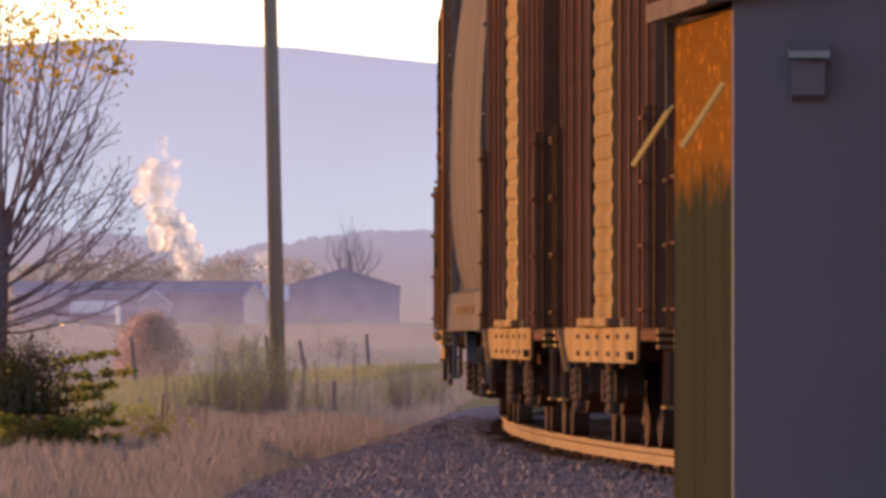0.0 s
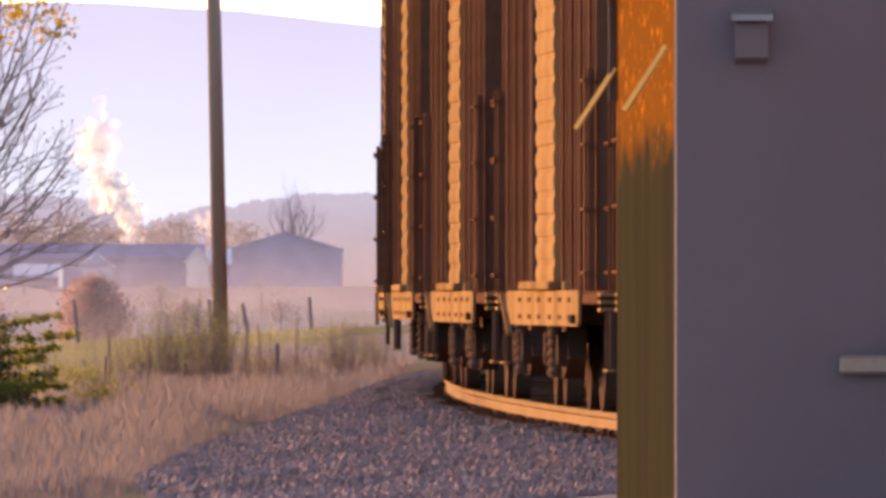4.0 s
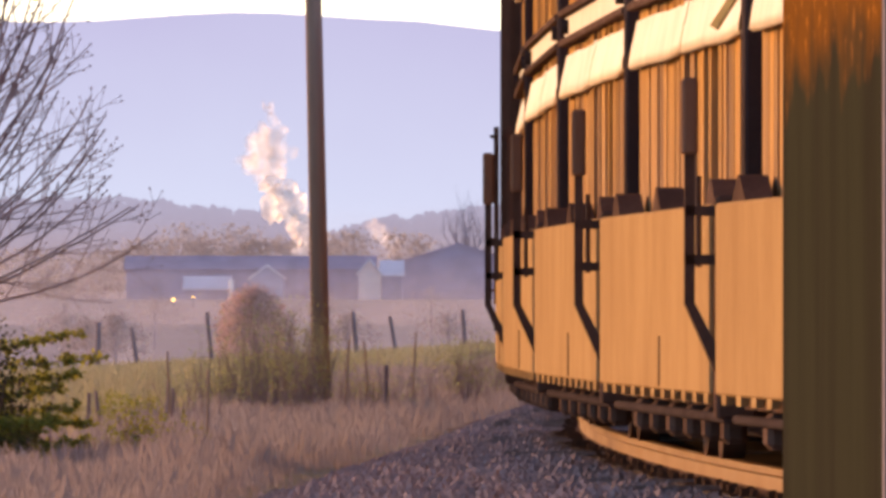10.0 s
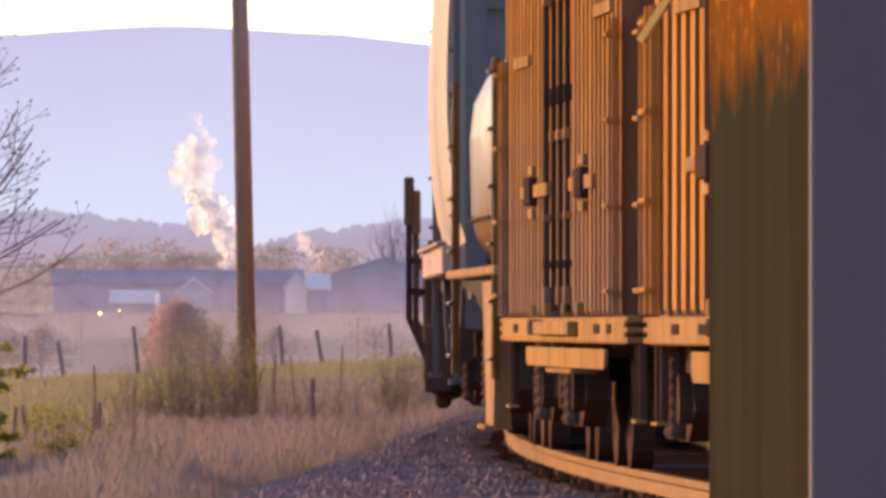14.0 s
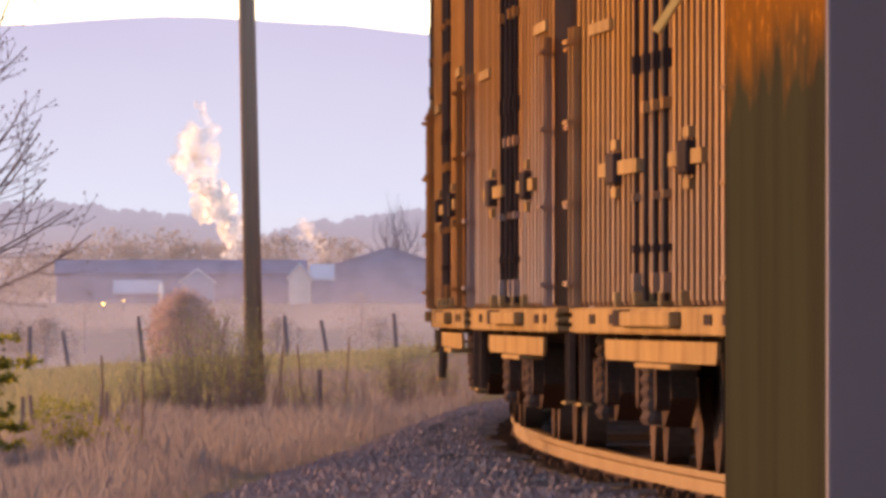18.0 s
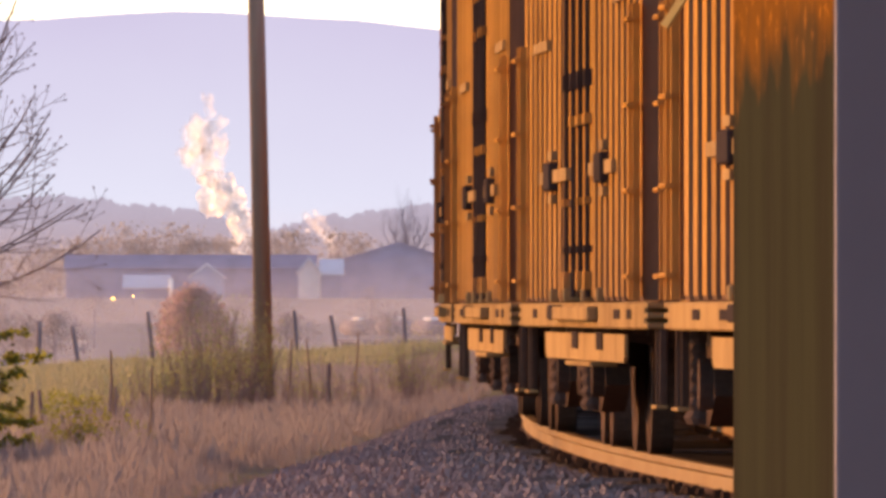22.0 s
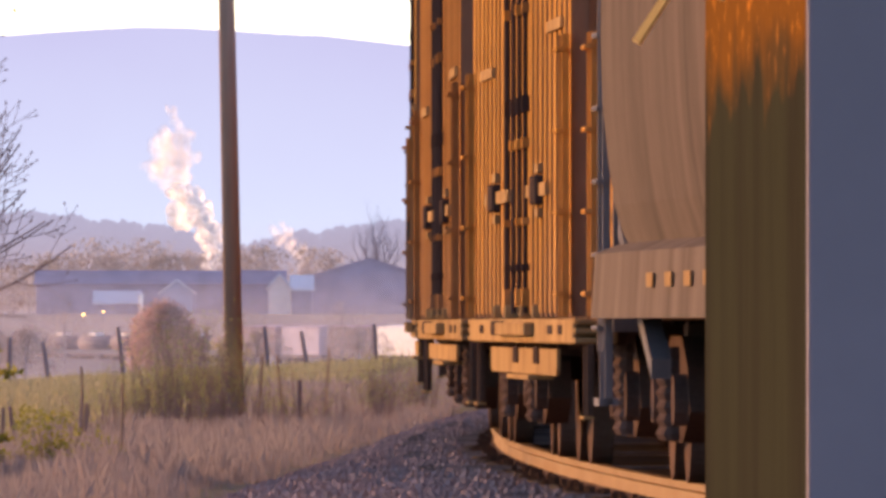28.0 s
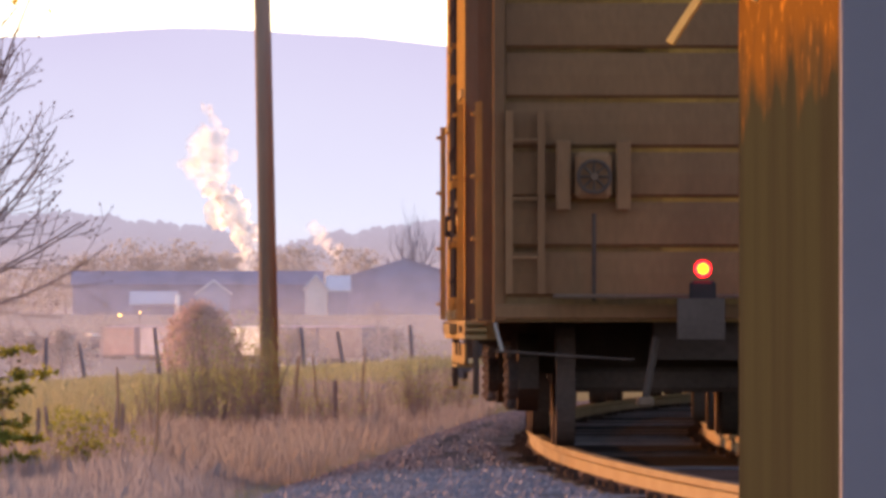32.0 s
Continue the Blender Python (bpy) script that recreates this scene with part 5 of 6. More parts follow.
                for z, q in ((1.16, 0.02), (2.08, 0.045), (3.1, 0.03), (3.4, 0.025)):
                    s.box(min(xd + sx * 0.05, xd + sx * 0.125), max(xd + sx * 0.05, xd + sx * 0.125), yy - 0.05, yy + 0.05, z - q, z + q)
                rod = part("lock_rod", s, BLACKED, c, "dark steel door lock rod")
                for z, q, dy in ((0.99, 0.05, 0.09), (1.42, 0.02, 0.06), (1.86, 0.028, 0.1), (2.62, 0.03, 0.08), (2.86, 0.02, 0.06)):
                    if (i * 7 + round(z * 10)) % 4:
                        part("rod_bracket", Shape().box(*sorted((xd + sx * 0.05, xd + sx * 0.128)), yy - dy, yy + dy, z - q, z + q), paint, rod, "worn bright rod bracket")
            for yy in (-3.3, 3.3):
                x0, x1 = sorted((xd, xd + sx * 0.14))
                part("routing_box", Shape().bevelled(x0, x1, yy - 0.4, yy + 0.4, 1.5, 1.66, 0.01), BLACKED, c, "dark square routing board box")
                x0, x1 = sorted((xd, xd + sx * 0.118))
                for za in (1.43, 1.675):
                    part("pad", Shape().box(x0, x1, yy - 0.25, yy + 0.25, za, za + 0.05), sill, c)
                for ya, yb in ((yy - 2.2 if yy > 0 else yy - 1.3, yy - 0.41), (yy + 0.41, yy + 1.5)):
                    part("board", Shape().box(x0, x1, ya, yb, 1.545, 1.615), sill, c, "tan board beside the box")
        else:
            m = 19
            out = [(xd, 0.95)]
            for i in range(m):
                z, g = 1.0 + (zt - 1.25) * i / (m - 1), smooth_door
                out += [(xd + sx * 0.092, z - 0.06), (xd + sx * (0.1 - g * 0.12), z - 0.05), (xd + sx * (0.105 - g * 0.25), z), (xd + sx * (0.1 - g * 0.12), z + 0.05), (xd + sx * 0.092, z + 0.06)]
            out.append((xd, zt - 0.2))
            part("slide_door", Shape().prism(out, "y", -dh * 0.8, dh * 0.8), doorpaint or DOORTAN, c, "sliding door of pressed horizontal ribs")
            # dark strip puts the shadow at the sliding door's edge into colour
            part("door_edge", Shape().box(*sorted((xd, xd + sx * 0.12)), dh * 0.8 + 0.004, dh * 0.8 + 0.3, 0.95, zt - 0.2), BLACKED, c, "dark strip standing in for the shadow beside the door")
        for sy in (-1, 1):
            ladder(c, sx * 1.5, sy * (h - 0.6), 0.88, 2.37, 4, paint, side=sx)
            ladder(c, sx * 1.62, sy * (h - bay - 0.25), 0.88, 2.37, 4, paint, side=sx)
    for sy in (-1, 1):
        y0 = sy * (h - 0.1)
        out = [(y0 - sy * 0.02, 0.92)]
        for i in range(9):
            z = 1.04 + 0.34 * i
            out += [(y0, z - 0.012), (y0 + sy * 0.035, z + 0.012), (y0 + sy * 0.032, z + 0.15), (y0 + sy * 0.018, z + 0.25), (y0, z + 0.3)]
        out.append((y0 - sy * 0.02, zt))
        part("end_wall", Shape().prism(out, "x", -1.32, 1.32), ENDPAINT if door == "plug" else paint, c, "end wall pressed in broad horizontal ribs")
        for sx in (-1, 1):
            x0, x1 = sorted((sx * 1.325, sx * 1.408))
            part("corner_post", Shape().bevelled(x0, x1, min(y0 - sy * 0.12, y0 + sy * 0.05), max(y0 - sy * 0.12, y0 + sy * 0.05), zf, zt, 0.01), ENDPAINT if door == "plug" else paint, c)
        x = min(y0 - sy * 0.2, y0 + sy * 0.06), max(y0 - sy * 0.2, y0 + sy * 0.06)
        part("end_sill", Shape().bevelled(-1.4, 1.4, *x, 0.88, 0.98, 0.01), ENDPAINT if door == "plug" else DARK, c)
        truck(c, sy * (h - 2.4))
        coupler(c, y0, sy)
    part("centre_sill", Shape().box(-0.3, 0.3, -h + 0.3, h - 0.3, 0.6, 0.86), DARK, c)
    for i in range(6):
        yy = -4.0 + 1.6 * i
        part("cross_bearer", Shape().prism([(-1.4, 0.855), (1.4, 0.855), (1.4, 0.7), (0.35, 0.52), (-0.35, 0.52), (-1.4, 0.7)], "y", yy - 0.06, yy + 0.06), DARK, c)
    part("brake_cylinder", Shape().tube((-0.75, 0.8, 0.52), (-0.75, 1.7, 0.52), 0.16, n=14), RUST, c)
    part("air_reservoir", Shape().tube((0.8, -2.2, 0.5), (0.8, -0.6, 0.5), 0.2, n=14), RUST, c)
    for x in (-0.55, 0.3):
        part("brake_rod", Shape().tube((x, -h + 3.2, 0.42), (x, h - 3.2, 0.42), 0.022, n=6), DARK, c)
    return c


def hopper(length, paint, low=False, name="covered_hopper", label=""):
    c = thing(name, label, "freight car", "cars of the train")
    h = length / 2
    z0 = 1.22 if low else 1.38
    prof = []
    for i in range(15):
        k = i / 14
        prof.append((1.42 + 0.14 * math.sin(math.pi * k ** 0.7) - 0.25 * max(0, k - 0.75), z0 + (4.4 - z0) * k))
    out = [(-x, z) for x, z in prof] + [(-0.6, 4.6), (0.6, 4.6)] + [(x, z) for x, z in reversed(prof)]
    part("body", Shape().prism(out, "y", -h + 1.5, h - 1.5), paint, c, "curved smooth side sheets", smooth=False)
    part("roof_walk", Shape().bevelled(-0.4, 0.4, -h + 1.2, h - 1.2, 4.61, 4.68, 0.02), paint, c)
    seam = Shape().box(-0.006, 0.0, -0.02, 0.02, z0 + 0.02, 2.6).mesh("seam", paint)
    for sx in (-1, 1):
        x0, x1 = sorted((sx * 1.3, sx * 1.6))
        if low:
            part("side_skirt", Shape().prism([(sx * 1.42, 1.26), (sx * 1.56, 1.2), (sx * 1.58, 0.87), (sx * 1.5, 0.87)], "y", -h + 1.0, h - 1.0), paint, c, "straight lower side skirt")
            for i in range(6):
                part("marking_bar", Shape().box(min(sx * 1.58, sx * 1.588), max(sx * 1.58, sx * 1.588), -5.2 + 1.5 * i, -4.7 + 1.5 * i, 1.02, 1.09), DOORTAN, c, "pale faded marking")
        else:
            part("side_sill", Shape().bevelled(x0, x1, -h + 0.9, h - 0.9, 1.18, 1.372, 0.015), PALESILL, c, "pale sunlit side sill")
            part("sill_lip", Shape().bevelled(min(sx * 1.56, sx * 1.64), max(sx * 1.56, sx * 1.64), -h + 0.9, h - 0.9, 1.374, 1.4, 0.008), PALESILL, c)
    for sy in (-1, 1):
        ye = sy * (h - 1.5)
        part("end_sheet", Shape().prism([(ye, 4.35), (ye + sy * 0.03, 4.35), (ye + sy * 0.06, 1.5), (ye, 1.5)], "x", -1.36, 1.36), DARKGREY, c, "dark grey end sheet")
        for z in (1.9, 2.45, 3.0, 3.55):
            a, b = sorted((ye + sy * 0.06, ye + sy * 0.12))
            part("end_brace", Shape().box(-1.3, 1.3, a, b, z, z + 0.05), DARKGREY, c)
        for sx in (-1, 1):
            ladder(c, sx * 1.5, sy * (h - 0.75), 0.7, 4.3, 10, DARKGREY, side=sx)
            a, b = sorted((sy * (h - 0.45), sy * (h - 0.6)))
            part("end_post", Shape().box(min(sx * 1.3, sx * 1.44), max(sx * 1.3, sx * 1.44), a, b, 0.8, 4.3), DARKGREY, c)
            part("brake_box", Shape().bevelled(min(sx * 0.95, sx * 1.28), max(sx * 0.95, sx * 1.28), a, b, 1.3, 1.85, 0.03), DARKGREY, c)
            part("step", Shape().box(min(sx * 1.45, sx * 1.55), max(sx * 1.45, sx * 1.55), sy * (h - 0.95) - 0.25, sy * (h - 0.95) + 0.25, 0.42, 0.46).box(min(sx * 1.48, sx * 1.52), max(sx * 1.48, sx * 1.52), sy * (h - 0.95) - 0.25, sy * (h - 0.95) - 0.21, 0.42, 1.2).box(min(sx * 1.48, sx * 1.52), max(sx * 1.48, sx * 1.52), sy * (h - 0.95) + 0.21, sy * (h - 0.95) + 0.25, 0.42, 1.2), DARKGREY, c)
            part("diagonal_brace", Shape().box(-0.05, 0.05, -1.5, 1.5, -0.05, 0.05), DARKGREY, c, at=pose(sx * 1.4, sy * (h - 2.6), 0.98, sy * 14, 0, 0))
        truck(c, sy * (h - 2.3))
        coupler(c, sy * (h - 0.35), sy)
        part("platform", Shape().box(-1.45, 1.45, min(sy * (h - 0.3), sy * (h - 1.5)), max(sy * (h - 0.3), sy * (h - 1.5)), 1.08, 1.17), DARKGREY, c)
        part("slope_sheet", Shape().prism([(sy * (h - 3.6), 1.3), (sy * 3.2, 0.5), (sy * 1.6, 0.45), (sy * 1.0, 1.3)], "x", -0.95, 0.95), DARK, c)
    part("centre_sill", Shape().box(-0.25, 0.25, -h + 0.4, h - 0.4, 0.75, 1.07), DARK, c)
    return c


def dome_hopper(length, label):
    """A short rounded pressure hopper with a walkway sill and a low discharge chute."""
    c = thing("dome_hopper", label, "freight car", "cars of the train")
    h = length / 2
    body = Shape()
    rings, n = [], 28
    for y, k in ((-h + 2.2, 0.55), (-h + 2.35, 0.8), (-h + 2.8, 0.97), (-h + 3.6, 1.0), (h - 3.6, 1.0), (h - 2.8, 0.97), (h - 2.35, 0.8), (h - 2.2, 0.55)):
        rings.append([(1.5 * k * math.copysign(abs(math.cos(a)) ** (0.75 if math.sin(a) > 0 else 0.25), math.cos(a)), y, 2.05 + (0.8 if math.sin(a) > 0 else 0.85) * (1 if math.sin(a) < 0 else k) * math.copysign(abs(math.sin(a)) ** (0.8 if math.sin(a) > 0 else 0.35), math.sin(a))) for a in (2 * math.pi * i / n for i in range(n))])
    body.add([p for r in rings for p in r], [(j * n + i, j * n + (i + 1) % n, j * n + n + (i + 1) % n, j * n + n + i) for j in range(len(rings) - 1) for i in range(n)] + [tuple(range(n - 1, -1, -1)), tuple(range(7 * n, 8 * n))])
    part("tank", body, BRONZE, c, "rounded dull bronze tank body", smooth=True)
    part("tank_seam", Shape().box(-1.506, 1.506, -h + 3.2, h - 3.2, 1.5, 1.52), DARK, c, "dark weld seam round the tank")
    for sx in (-1, 1):
        x0, x1 = sorted((sx * 1.1, sx * 1.6))
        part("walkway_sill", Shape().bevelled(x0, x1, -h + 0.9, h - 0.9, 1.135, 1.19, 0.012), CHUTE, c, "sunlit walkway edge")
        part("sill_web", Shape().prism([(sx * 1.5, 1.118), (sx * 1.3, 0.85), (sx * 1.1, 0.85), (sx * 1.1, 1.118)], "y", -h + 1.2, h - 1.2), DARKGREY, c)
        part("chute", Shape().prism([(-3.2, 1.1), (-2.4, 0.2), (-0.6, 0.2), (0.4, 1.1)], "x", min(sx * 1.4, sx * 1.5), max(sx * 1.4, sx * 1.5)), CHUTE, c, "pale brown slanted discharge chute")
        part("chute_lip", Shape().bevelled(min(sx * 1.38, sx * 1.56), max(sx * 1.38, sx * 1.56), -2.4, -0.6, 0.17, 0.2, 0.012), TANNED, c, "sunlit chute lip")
        for sy in (-1, 1):
            ladder(c, sx * 1.56, sy * (h - 1.9), 0.5, 2.45, 6, BRONZE, side=sx)
        part("handrail", Shape().tube((sx * 1.0, -h + 2.0, 2.92), (sx * 1.0, h - 2.0, 2.92), 0.022, n=6), DARK, c)
        for i in range(5):
            y = -h + 2.0 + (2 * h - 4.0) * i / 4
            part("rail_post", Shape().tube((sx * 1.0, y, 2.4), (sx * 1.0, y, 2.92), 0.02, n=6), DARK, c)
    for sy in (-1, 1):
        truck(c, sy * (h - 2.3))
        coupler(c, sy * (h - 0.35), sy)
        a, b = sorted((sy * (h - 0.9), sy * (h - 1.9)))
        part("end_platform", Shape().box(-1.45, 1.45, a, b, 1.0, 1.1), DARKGREY, c)
    part("centre_sill", Shape().box(-0.3, 0.3, -h + 0.4, h - 0.4, 0.75, 1.11), DARK, c)
    return c


def panel_wagon(length, label):
    """Low-sided articulated wagon with a tall plank-clad load, stakes and a tarpaulin band."""
    c = thing("low_wagon", label, "freight car", "cars of the train")
    h = length / 2
    rng = random.Random(3)
    for sx in (-1, 1):
        x0, x1 = sorted((sx * 1.5, sx * 1.6))
        side = part("side_panel", Shape().bevelled(x0, x1, -h + 0.45, h - 0.1, 0.42, 1.36, 0.012), PANEL, c, "tan weathered steel side panel")
        lug = Shape().prism([(-0.2, 0.425), (-0.16, 0.375), (0.16, 0.375), (0.2, 0.425)], "x", -0.02, 0.02).mesh("lug", PANEL)
        for i in range(11):
            part("lug", lug, PANEL, side, at=pose(sx * 1.575, -h + 0.9 + (2 * h - 1.6) * i / 10, 0))
        part("crease", Shape().box(min(sx * 1.6, sx * 1.607), max(sx * 1.6, sx * 1.607), -0.9, -0.84, 0.44, 0.7), DARK, side)
        # stake at the joint: upright, struts, bent foot
        st = part("stake", Shape().box(min(sx * 1.68, sx * 1.73), max(sx * 1.68, sx * 1.73), -h + 0.24, -h + 0.32, 0.86, 1.95), DARK, c, "dark steel stake with a bent foot")
        part("stake_sleeve", Shape().bevelled(min(sx * 1.665, sx * 1.745), max(sx * 1.665, sx * 1.745), -h + 0.18, -h + 0.38, 1.6, 1.98, 0.015), SHADEBROWN, st, "thick brown sleeve")
        part("stake_back", Shape().bevelled(min(sx * 1.44, sx * 1.49), max(sx * 1.44, sx * 1.49), -h + 0.24, -h + 0.32, 0.4, 1.42, 0.008), DARK, st)
        part("stake_foot", Shape().prism([(sx * 1.73, 0.87), (sx * 1.68, 0.87), (sx * 1.5, 0.52), (sx * 1.54, 0.44)], "y", -h + 0.2, -h + 0.36), DARK, st)
        for z in (1.06, 1.3):
            part("stake_arm", Shape().box(min(sx * 1.45, sx * 1.73), max(sx * 1.45, sx * 1.67), -h + 0.24, -h + 0.32, z, z + 0.05), DARK, st)
        part("joint_post", Shape().bevelled(min(sx * 1.38, sx * 1.58), max(sx * 1.38, sx * 1.58), -h + 0.1, -h + 0.42, 0.3, 1.4, 0.015), DARK, c)
        part("grab_rail", Shape().tube((sx * 1.64, -h + 0.7, 1.05), (sx * 1.64, -h + 0.7, 1.5), 0.015, n=6), DARK, c)
        for yy in (-h + 1.2, 0.4, h - 1.3):
            part("top_bracket", Shape().prism([(yy - 0.5, 1.362), (yy - 0.12, 1.48), (yy + 0.08, 1.49), (yy + 0.5, 1.362)], "x", min(sx * 1.42, sx * 1.56), max(sx * 1.42, sx * 1.56)), DARK, c)
        # planks of the load, uneven
        y = -h + 0.55
        while y < h - 0.35:
            w = rng.uniform(0.2, 0.4)
            d = rng.uniform(0.0, 0.045)
            x0, x1 = sorted((sx * 1.3, sx * (1.36 + d)))
            part("plank", Shape().box(x0, x1, y, y + w - 0.03, 0.6, 4.15 + rng.uniform(-0.05, 0.05)), PLANK, c)
            y += w
        # tarpaulin bands, bulging at their lower edge
        for z, dz in ((2.2, 0.28), (3.3, 0.2)):
            for ya, yb in ((-h + 0.6, 0.0), (0.06, h - 0.35)):
                sheet, m = Shape(), 16
                vs = []
                for i in range(m + 1):
                    a = i / m
                    y = ya + (yb - ya) * a
                    sag = -0.012 * math.sin(math.pi * a) + 0.006 * math.sin(9 * a + z)
                    for j, (x, q) in enumerate(((1.4, 1.0), (1.415, 0.75), (1.43, 0.5), (1.445, 0.22), (1.448, 0.05), (1.43, 0.0), (1.38, 0.08))):
                        w = 0.005 * noise.noise((y * 2.2, j * 0.6, z)) if 0 < j < 6 else 0
                        vs.append((sx * (x + w), y, z + sag + dz * q))
                sheet.add(vs, [(7 * i + j, 7 * i + 7 + j, 7 * i + 8 + j, 7 * i + 1 + j) for i in range(m) for j in range(6)])
                part("tarpaulin_band", sheet, SHEET, c, "bright wrinkled tarpaulin band", smooth=True)
            for dz2 in (0.05, 0.24):
                part("frame_bar", Shape().bevelled(*sorted((sx * 1.37, sx * 1.455)), -h + 0.5, h - 0.3, z + dz + dz2, z + dz + dz2 + 0.045, 0.006), DARK, c, "dark steel frame bar above the tarpaulin")
            part("frame_panel", Shape().box(*sorted((sx * 1.36, sx * 1.412)), -h + 0.6, h - 0.35, z + dz + 0.1, z + dz + 0.235), SHEET, c, "pale sunlit strip between the bars")
            for yy in (-h + 1.4, h - 1.2):
                part("strap_winch", Shape().tube((sx * 1.4, yy, z + dz + 0.17), (sx * 1.46, yy, z + dz + 0.17), 0.05, n=10), BLACKED, c, "dark strap winch")
        part("load_post", Shape().bevelled(min(sx * 1.2, sx * 1.44), max(sx * 1.2, sx * 1.44), -h + 0.1, -h + 0.52, 0.6, 4.2, 0.015), BLACKED, c, "dark end frame of the load")
    part("floor", Shape().box(-1.45, 1.45, -h + 0.3, h - 0.05, 0.35, 0.55), DARK, c)
    part("underframe", Shape().prism([(-1.4, 0.346), (-1.2, 0.19), (1.2, 0.19), (1.4, 0.346)], "y", -h + 0.5, h - 1.6), BLACKED, c, "dark low-slung underframe")
    for i in range(6):
        y = -h + 1.2 + (2 * h - 3.6) * i / 5
        part("hanging_gear", Shape().bevelled(-1.5, -1.38, y - 0.2, y + 0.2, 0.17, 0.345, 0.03), DARK, c)
    part("load", Shape().box(-1.29, 1.29, -h + 0.54, h - 0.3, 0.56, 4.1), OCHRE, c, "tall load clad in weathered planks")
    part("pipe", Shape().tube((-1.5, -h + 0.6, 0.3), (-1.5, h - 0.2, 0.3), 0.025, n=8), BLACKED, c)
    truck(c, h - 0.2)
    return c


def tail_fittings(c, length):
    """What hangs on the last car's rear end: brake wheel, levers, red marker."""
    y = -length / 2 + 0.1
    w = Shape()
    for i in range(16):
        a, b = 2 * math.pi * i / 16, 2 * math.pi * (i + 1) / 16
        w.tube((-0.72 + 0.11 * math.cos(a), y - 0.2, 1.85 + 0.11 * math.sin(a)), (-0.72 + 0.11 * math.cos(b), y - 0.2, 1.85 + 0.11 * math.sin(b)), 0.014, n=6, caps=False)
    for i in range(4):
        a = math.pi * i / 4
        w.tube((-0.72 - 0.11 * math.cos(a), y - 0.2, 1.85 - 0.11 * math.sin(a)), (-0.72 + 0.11 * math.cos(a), y - 0.2, 1.85 + 0.11 * math.sin(a)), 0.009, n=5)
    part("brake_wheel", w, DARK, c, "dark hand brake wheel")
    part("brake_housing", Shape().bevelled(-0.85, -0.6, y - 0.17, y - 0.06, 1.7, 2.02, 0.03), ENDPAINT, c)
    for x in (-0.93, -0.52):
        part("brake_bracket", Shape().bevelled(x - 0.05, x + 0.05, y - 0.16, y - 0.06, 1.62, 2.1, 0.01), ENDPAINT, c, "upright bracket beside the hand brake")
    part("wheel_hub", Shape().tube((-0.72, y - 0.24, 1.85), (-0.72, y - 0.17, 1.85), 0.028, n=10), SHADEBROWN, c, "worn hub of the brake wheel")
    part("chain", Shape().tube((-0.72, y - 0.12, 1.0), (-0.72, y - 0.12, 1.6), 0.015, n=6), DARK, c)
    part("end_platform", Shape().bevelled(-1.0, 1.0, y - 0.3, y - 0.08, 1.02, 1.05, 0.008), SHADEBROWN, c, "dull metal end platform")
    part("uncoupling_lever", Shape().tube((-1.4, y - 0.2, 0.66), (-0.45, y - 0.25, 0.6), 0.009, n=6), DARK, c)
    part("lever_hook", Shape().tube((-1.35, y - 0.2, 0.66), (-1.4, y - 0.2, 0.85), 0.014, n=6), TRIM, c)
    part("air_hose", Shape().tube((-0.3, y - 0.4, 0.75), (-0.38, y - 0.5, 0.32), 0.026, n=8), DARK, c)
    part("hose_fitting", Shape().bevelled(-0.44, -0.32, y - 0.56, y - 0.44, 0.28, 0.35, 0.02), SHADEBROWN, c)
    for z in (1.3, 1.7, 2.1):
        part("grab_iron", Shape().tube((-1.3, y - 0.12, z), (-1.08, y - 0.12, z), 0.012, n=6), ENDPAINT, c)
    for x in (-1.3, -1.08):
        part("ladder_stile", Shape().box(x - 0.025, x + 0.025, y - 0.13, y - 0.07, 1.05, 2.3), ENDPAINT, c)
    m = part("rear_marker", Shape().bevelled(-0.08, 0.1, y - 0.72, y - 0.56, 0.85, 1.14, 0.02), BLACKED, c, "rear marker unit on the coupler")
    lens = Shape().tube((0.01, y - 0.74, 1.22), (0.01, y - 0.64, 1.22), 0.056, n=20)
    part("lens", lens, REDGLOW, m, "glowing red marker light")
    part("bulb", Shape().tube((0.01, y - 0.75, 1.22), (0.01, y - 0.741, 1.22), 0.036, n=16), BULB, m, "bright orange lamp core")


PANEL = material("weathered tan panel steel", (0.33, 0.21, 0.1), 0.8, vary=0.15, grain=12, stain=1.1, streak=1.5, tint=(0.27, 0.165, 0.08))
BRONZE = material("dull bronze tank paint", (0.14, 0.074, 0.022), 0.3, vary=0.35, stain=0.8, streak=3, tint=(0.085, 0.048, 0.018), spec=0.02)
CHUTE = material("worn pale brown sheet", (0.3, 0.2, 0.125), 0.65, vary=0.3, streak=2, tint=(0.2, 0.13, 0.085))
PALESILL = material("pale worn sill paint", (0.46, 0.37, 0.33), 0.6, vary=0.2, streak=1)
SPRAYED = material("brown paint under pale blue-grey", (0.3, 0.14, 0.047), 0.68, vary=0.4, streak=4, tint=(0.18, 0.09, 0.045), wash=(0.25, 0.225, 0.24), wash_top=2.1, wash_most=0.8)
PLANK = material("weathered planks", (0.44, 0.235, 0.07), 0.7, vary=0.5, grain=18, stain=1.6, streak=10, tint=(0.17, 0.1, 0.06), bump=0.4, wash=(0.28, 0.19, 0.13), wash_top=2.3, wash_most=0.6)
SHEET = material("shiny tarpaulin", (0.55, 0.44, 0.3), 0.5, vary=0.2, grain=6, stain=3, bump=0.5, bump_dist=0.02, spec=0.04)
REDGLOW = glow("red marker light", (1.0, 0.012, 0.02), 2.5)
BULB = glow("marker lamp core", (1.0, 0.16, 0.01), 5.0)
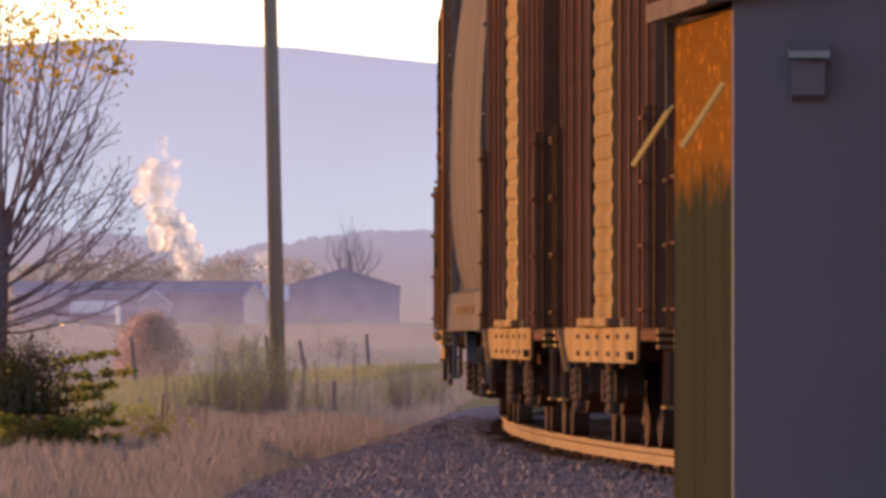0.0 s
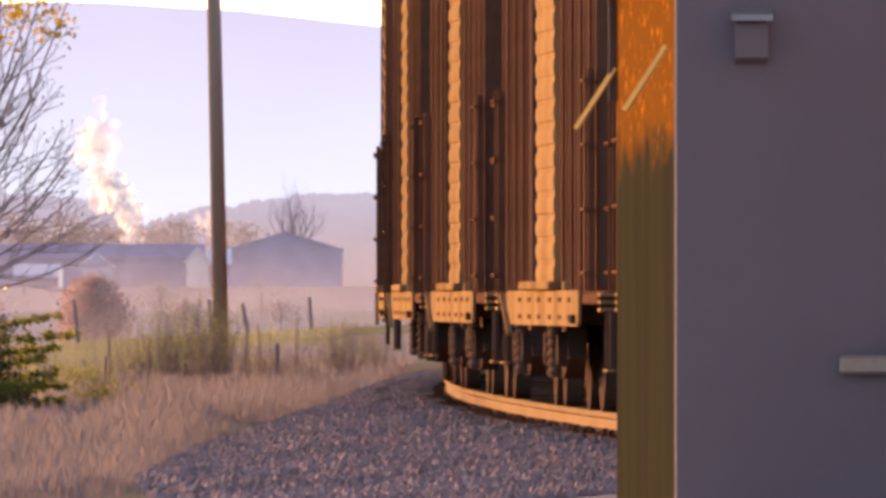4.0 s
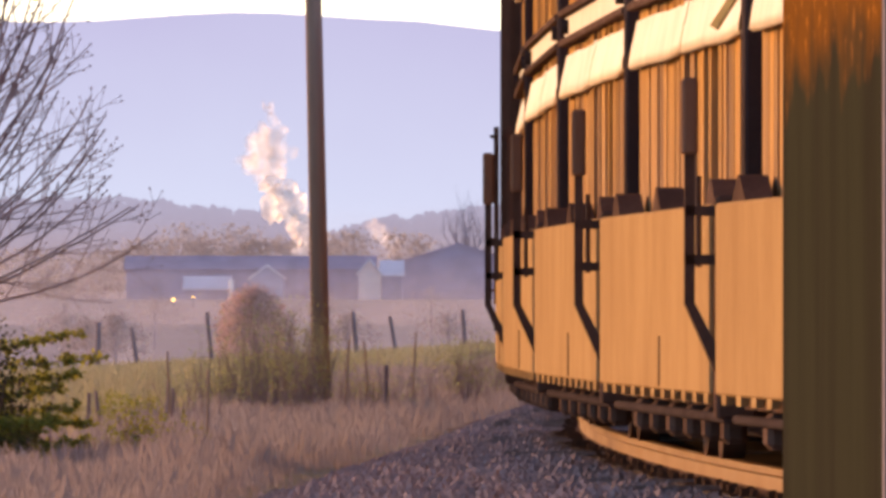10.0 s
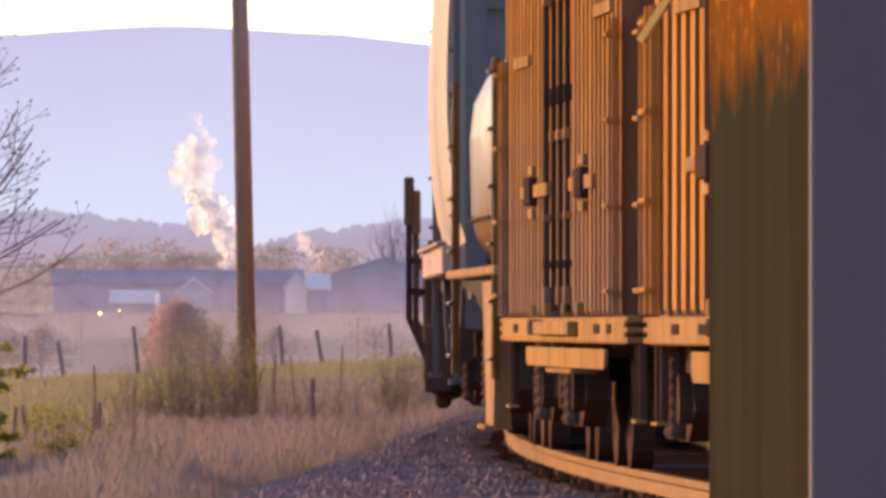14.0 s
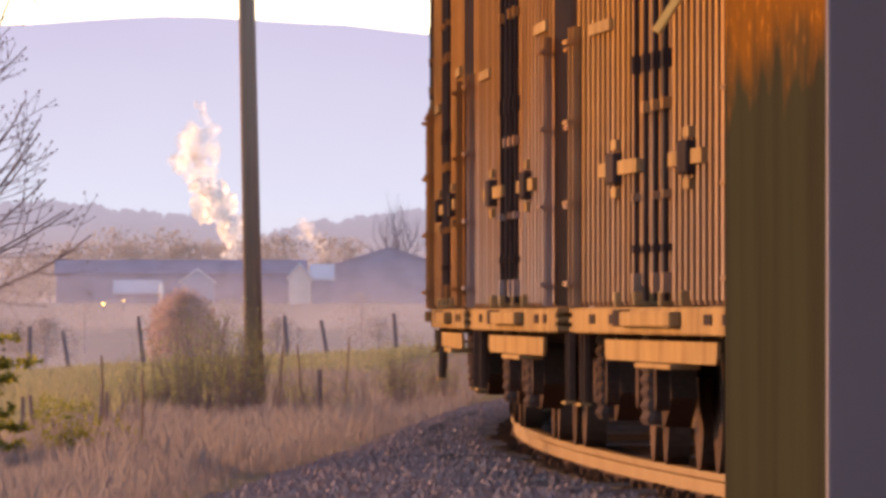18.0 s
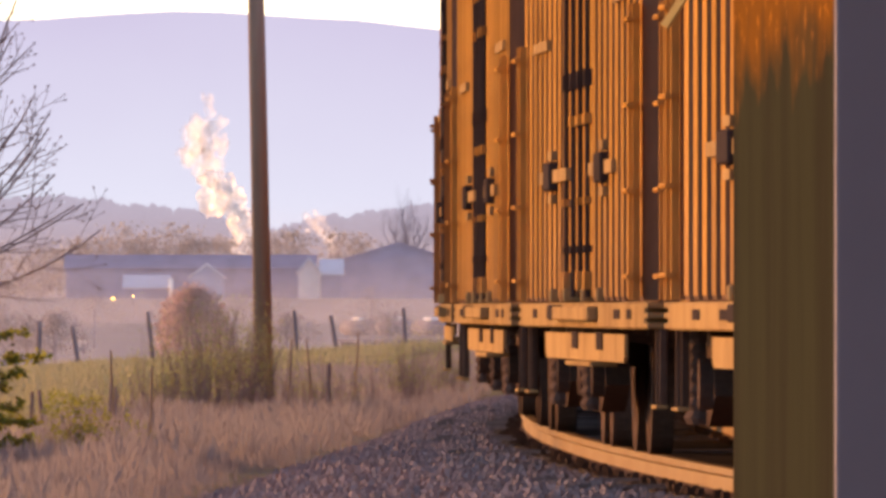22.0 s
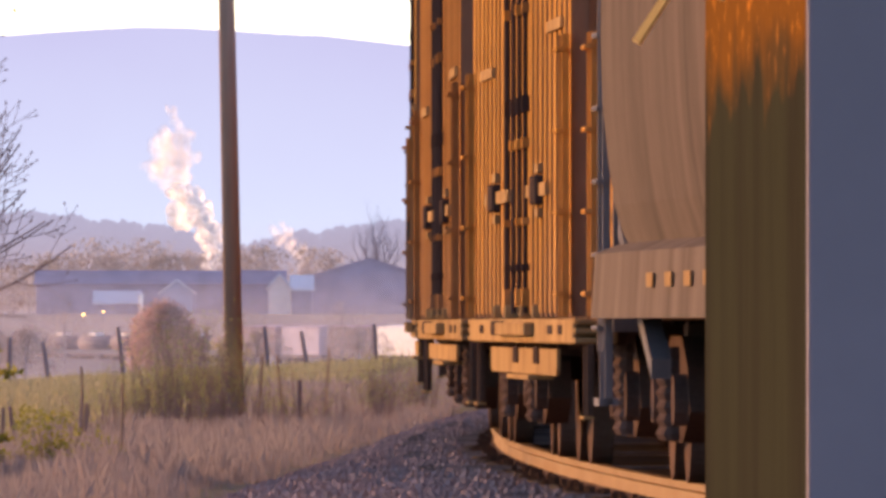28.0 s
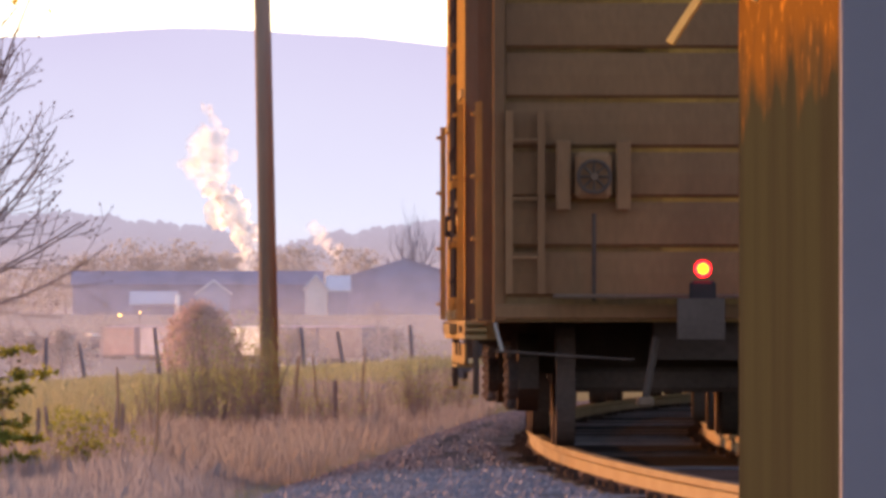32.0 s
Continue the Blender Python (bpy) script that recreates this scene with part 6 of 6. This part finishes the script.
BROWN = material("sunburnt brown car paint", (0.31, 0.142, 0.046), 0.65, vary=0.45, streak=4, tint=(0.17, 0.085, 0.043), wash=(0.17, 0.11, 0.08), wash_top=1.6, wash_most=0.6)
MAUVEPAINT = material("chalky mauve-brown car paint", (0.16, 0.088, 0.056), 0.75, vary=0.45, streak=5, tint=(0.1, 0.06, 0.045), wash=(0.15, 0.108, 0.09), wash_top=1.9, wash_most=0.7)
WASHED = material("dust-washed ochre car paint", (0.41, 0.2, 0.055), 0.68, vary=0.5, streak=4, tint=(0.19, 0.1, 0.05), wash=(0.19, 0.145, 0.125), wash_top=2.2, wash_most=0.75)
GREYBROWN = material("grey-brown hopper paint", (0.13, 0.102, 0.086), 0.7, vary=0.35, streak=6, tint=(0.085, 0.067, 0.058))


ROOF = material("galvanised roof sheet", (0.3, 0.28, 0.27), 0.45, 0.5, vary=0.2)
RUST = material("rusty cast steel", (0.1, 0.065, 0.055), 0.85, vary=0.45, tint=(0.06, 0.042, 0.037))
BEDSHADE = material("shade-dark stone", (0.05, 0.04, 0.038), 0.9, vary=0.4, grain=12, stain=0.8)
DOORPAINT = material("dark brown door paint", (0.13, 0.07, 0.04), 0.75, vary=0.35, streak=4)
EAVE = material("weathered brown eave board", (0.13, 0.095, 0.08), 0.8, vary=0.25)
DARKGREY = material("dull grey car paint", (0.16, 0.15, 0.16), 0.6, vary=0.25, streak=3)
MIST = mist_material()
STONES = material("loose crushed stone", (0.275, 0.21, 0.21), 0.9, vary=0.5, grain=9, stain=1.0, tint=(0.15, 0.125, 0.13), bump=0)

ground()
ballast()
shade_bed()
track()
stones()
hut()
pole()
hill()
woods()
farm()
steam(-148, 84, 2900, 235, 100, 64, "white steam plume rising behind the barns", 7)
steam(20, 92, 2950, 62, 52, 16, "small thin steam puff over the woods", 9, 0.0)
valley_mist()
far_train()
plants()
valley_hedges()
fences()
grasses()

# Cars from the rear of the train to its head: (centre along the train, car). 0 is the place at the bend at 31 s.
CARS = []


def consist():
    plug = [boxcar(17.3, OCHRE, "plug", TANNED, label="faded ochre boxcar with outside posts and dark door rods"),
            boxcar(17.3, BROWN, "plug", TANNED, label="sunburnt brown boxcar with outside posts and dark door rods"),
            boxcar(17.3, SPRAYED, "plug", TANNED, label="brown boxcar with pale blue-grey paint over its lower side"),
            boxcar(17.3, MAUVEPAINT, "plug", TANNED, label="chalky mauve-brown boxcar with outside posts"),
            boxcar(17.3, WASHED, "plug", TANNED, label="ochre boxcar washed grey with dust below")]
    last = boxcar(17.3, OCHRE, "plug", TANNED, label="faded ochre boxcar with a red marker at its tail")
    tail_fittings(last, 17.3)
    slide = [boxcar(15.0, OXIDE, "slide", TANNED, label="dark brown boxcar with a ribbed sliding door"),
             boxcar(15.0, OXIDE, "slide", TANNED, label="dark brown boxcar with a smooth sunlit door", smooth_door=0.035, doorpaint=TANNED)]
    hop = hopper(16.4, PALE, label="pale grey covered hopper car with curved sides")
    low_hop = hopper(17.6, GREYBROWN, low=True, label="grey-brown covered hopper car with a straight lower skirt")
    dome = dome_hopper(14.6, "short dull bronze rounded hopper with a low discharge chute")
    wag = panel_wagon(13.4, "low articulated wagon with tan panels and a plank-clad load")
    used = set()

    def place(car, u):
        if car in used:
            car = copy_thing(car, Matrix.Identity(4))
        used.add(car)
        CARS.append((u, car))

    place(last, -40.4)
    place(low_hop, -22.8)
    for i in range(13):
        place(plug[(0, 1, 4, 3, 0, 0, 0, 1, 4, 2, 1, 0, 4)[i]], -14.5 + 17.97 * (i + 0.5))
    place(dome, 226.3)
    place(hop, 241.4)
    for i in range(5):
        place(wag, 250.2 + 13.45 * (i + 0.5))
    for i in range(8):
        place(slide[(0, 1, 0, 0, 0, 0, 0, 0)[i]], 321.6 + 15.68 * (i + 0.5))
    place(low_hop, 455.8)
    place(plug[1], 473.6)
    place(plug[1], 491.6)


consist()


def motions():
    for u, car in CARS:
        walk(car, [(t, on_track(u + SPEED * (t - 31))) for t in range(0, 33)])
    side = math.degrees(math.atan2(5.05, 14.9))
    x0, y0, _ = far(-112, 0, 1800)
    for w, car in FAR_CARS:
        rows = []
        for t in (0, 8, 16, 24, 32):
            d = w + SPEED * (t - 32)
            x, y = x0 - 0.321 * d, y0 + 0.947 * d
            rows.append((t, pose(x, y, -3.35, 0, 0, side)))
        walk(car, rows)
    for ob, x, y, z, r, turn, a in PUFFS:
        walk(ob, [(t, pose(x + (t - 16) * (-0.05 * a) + 0.5 * a * math.sin(t * 0.3 + turn), y, z + (t - 16) * 0.09 * (0.2 + a), 0, 0, turn + 0.35 * t)) for t in (0, 4, 8, 12, 16, 20, 24, 28, 32)])


motions()
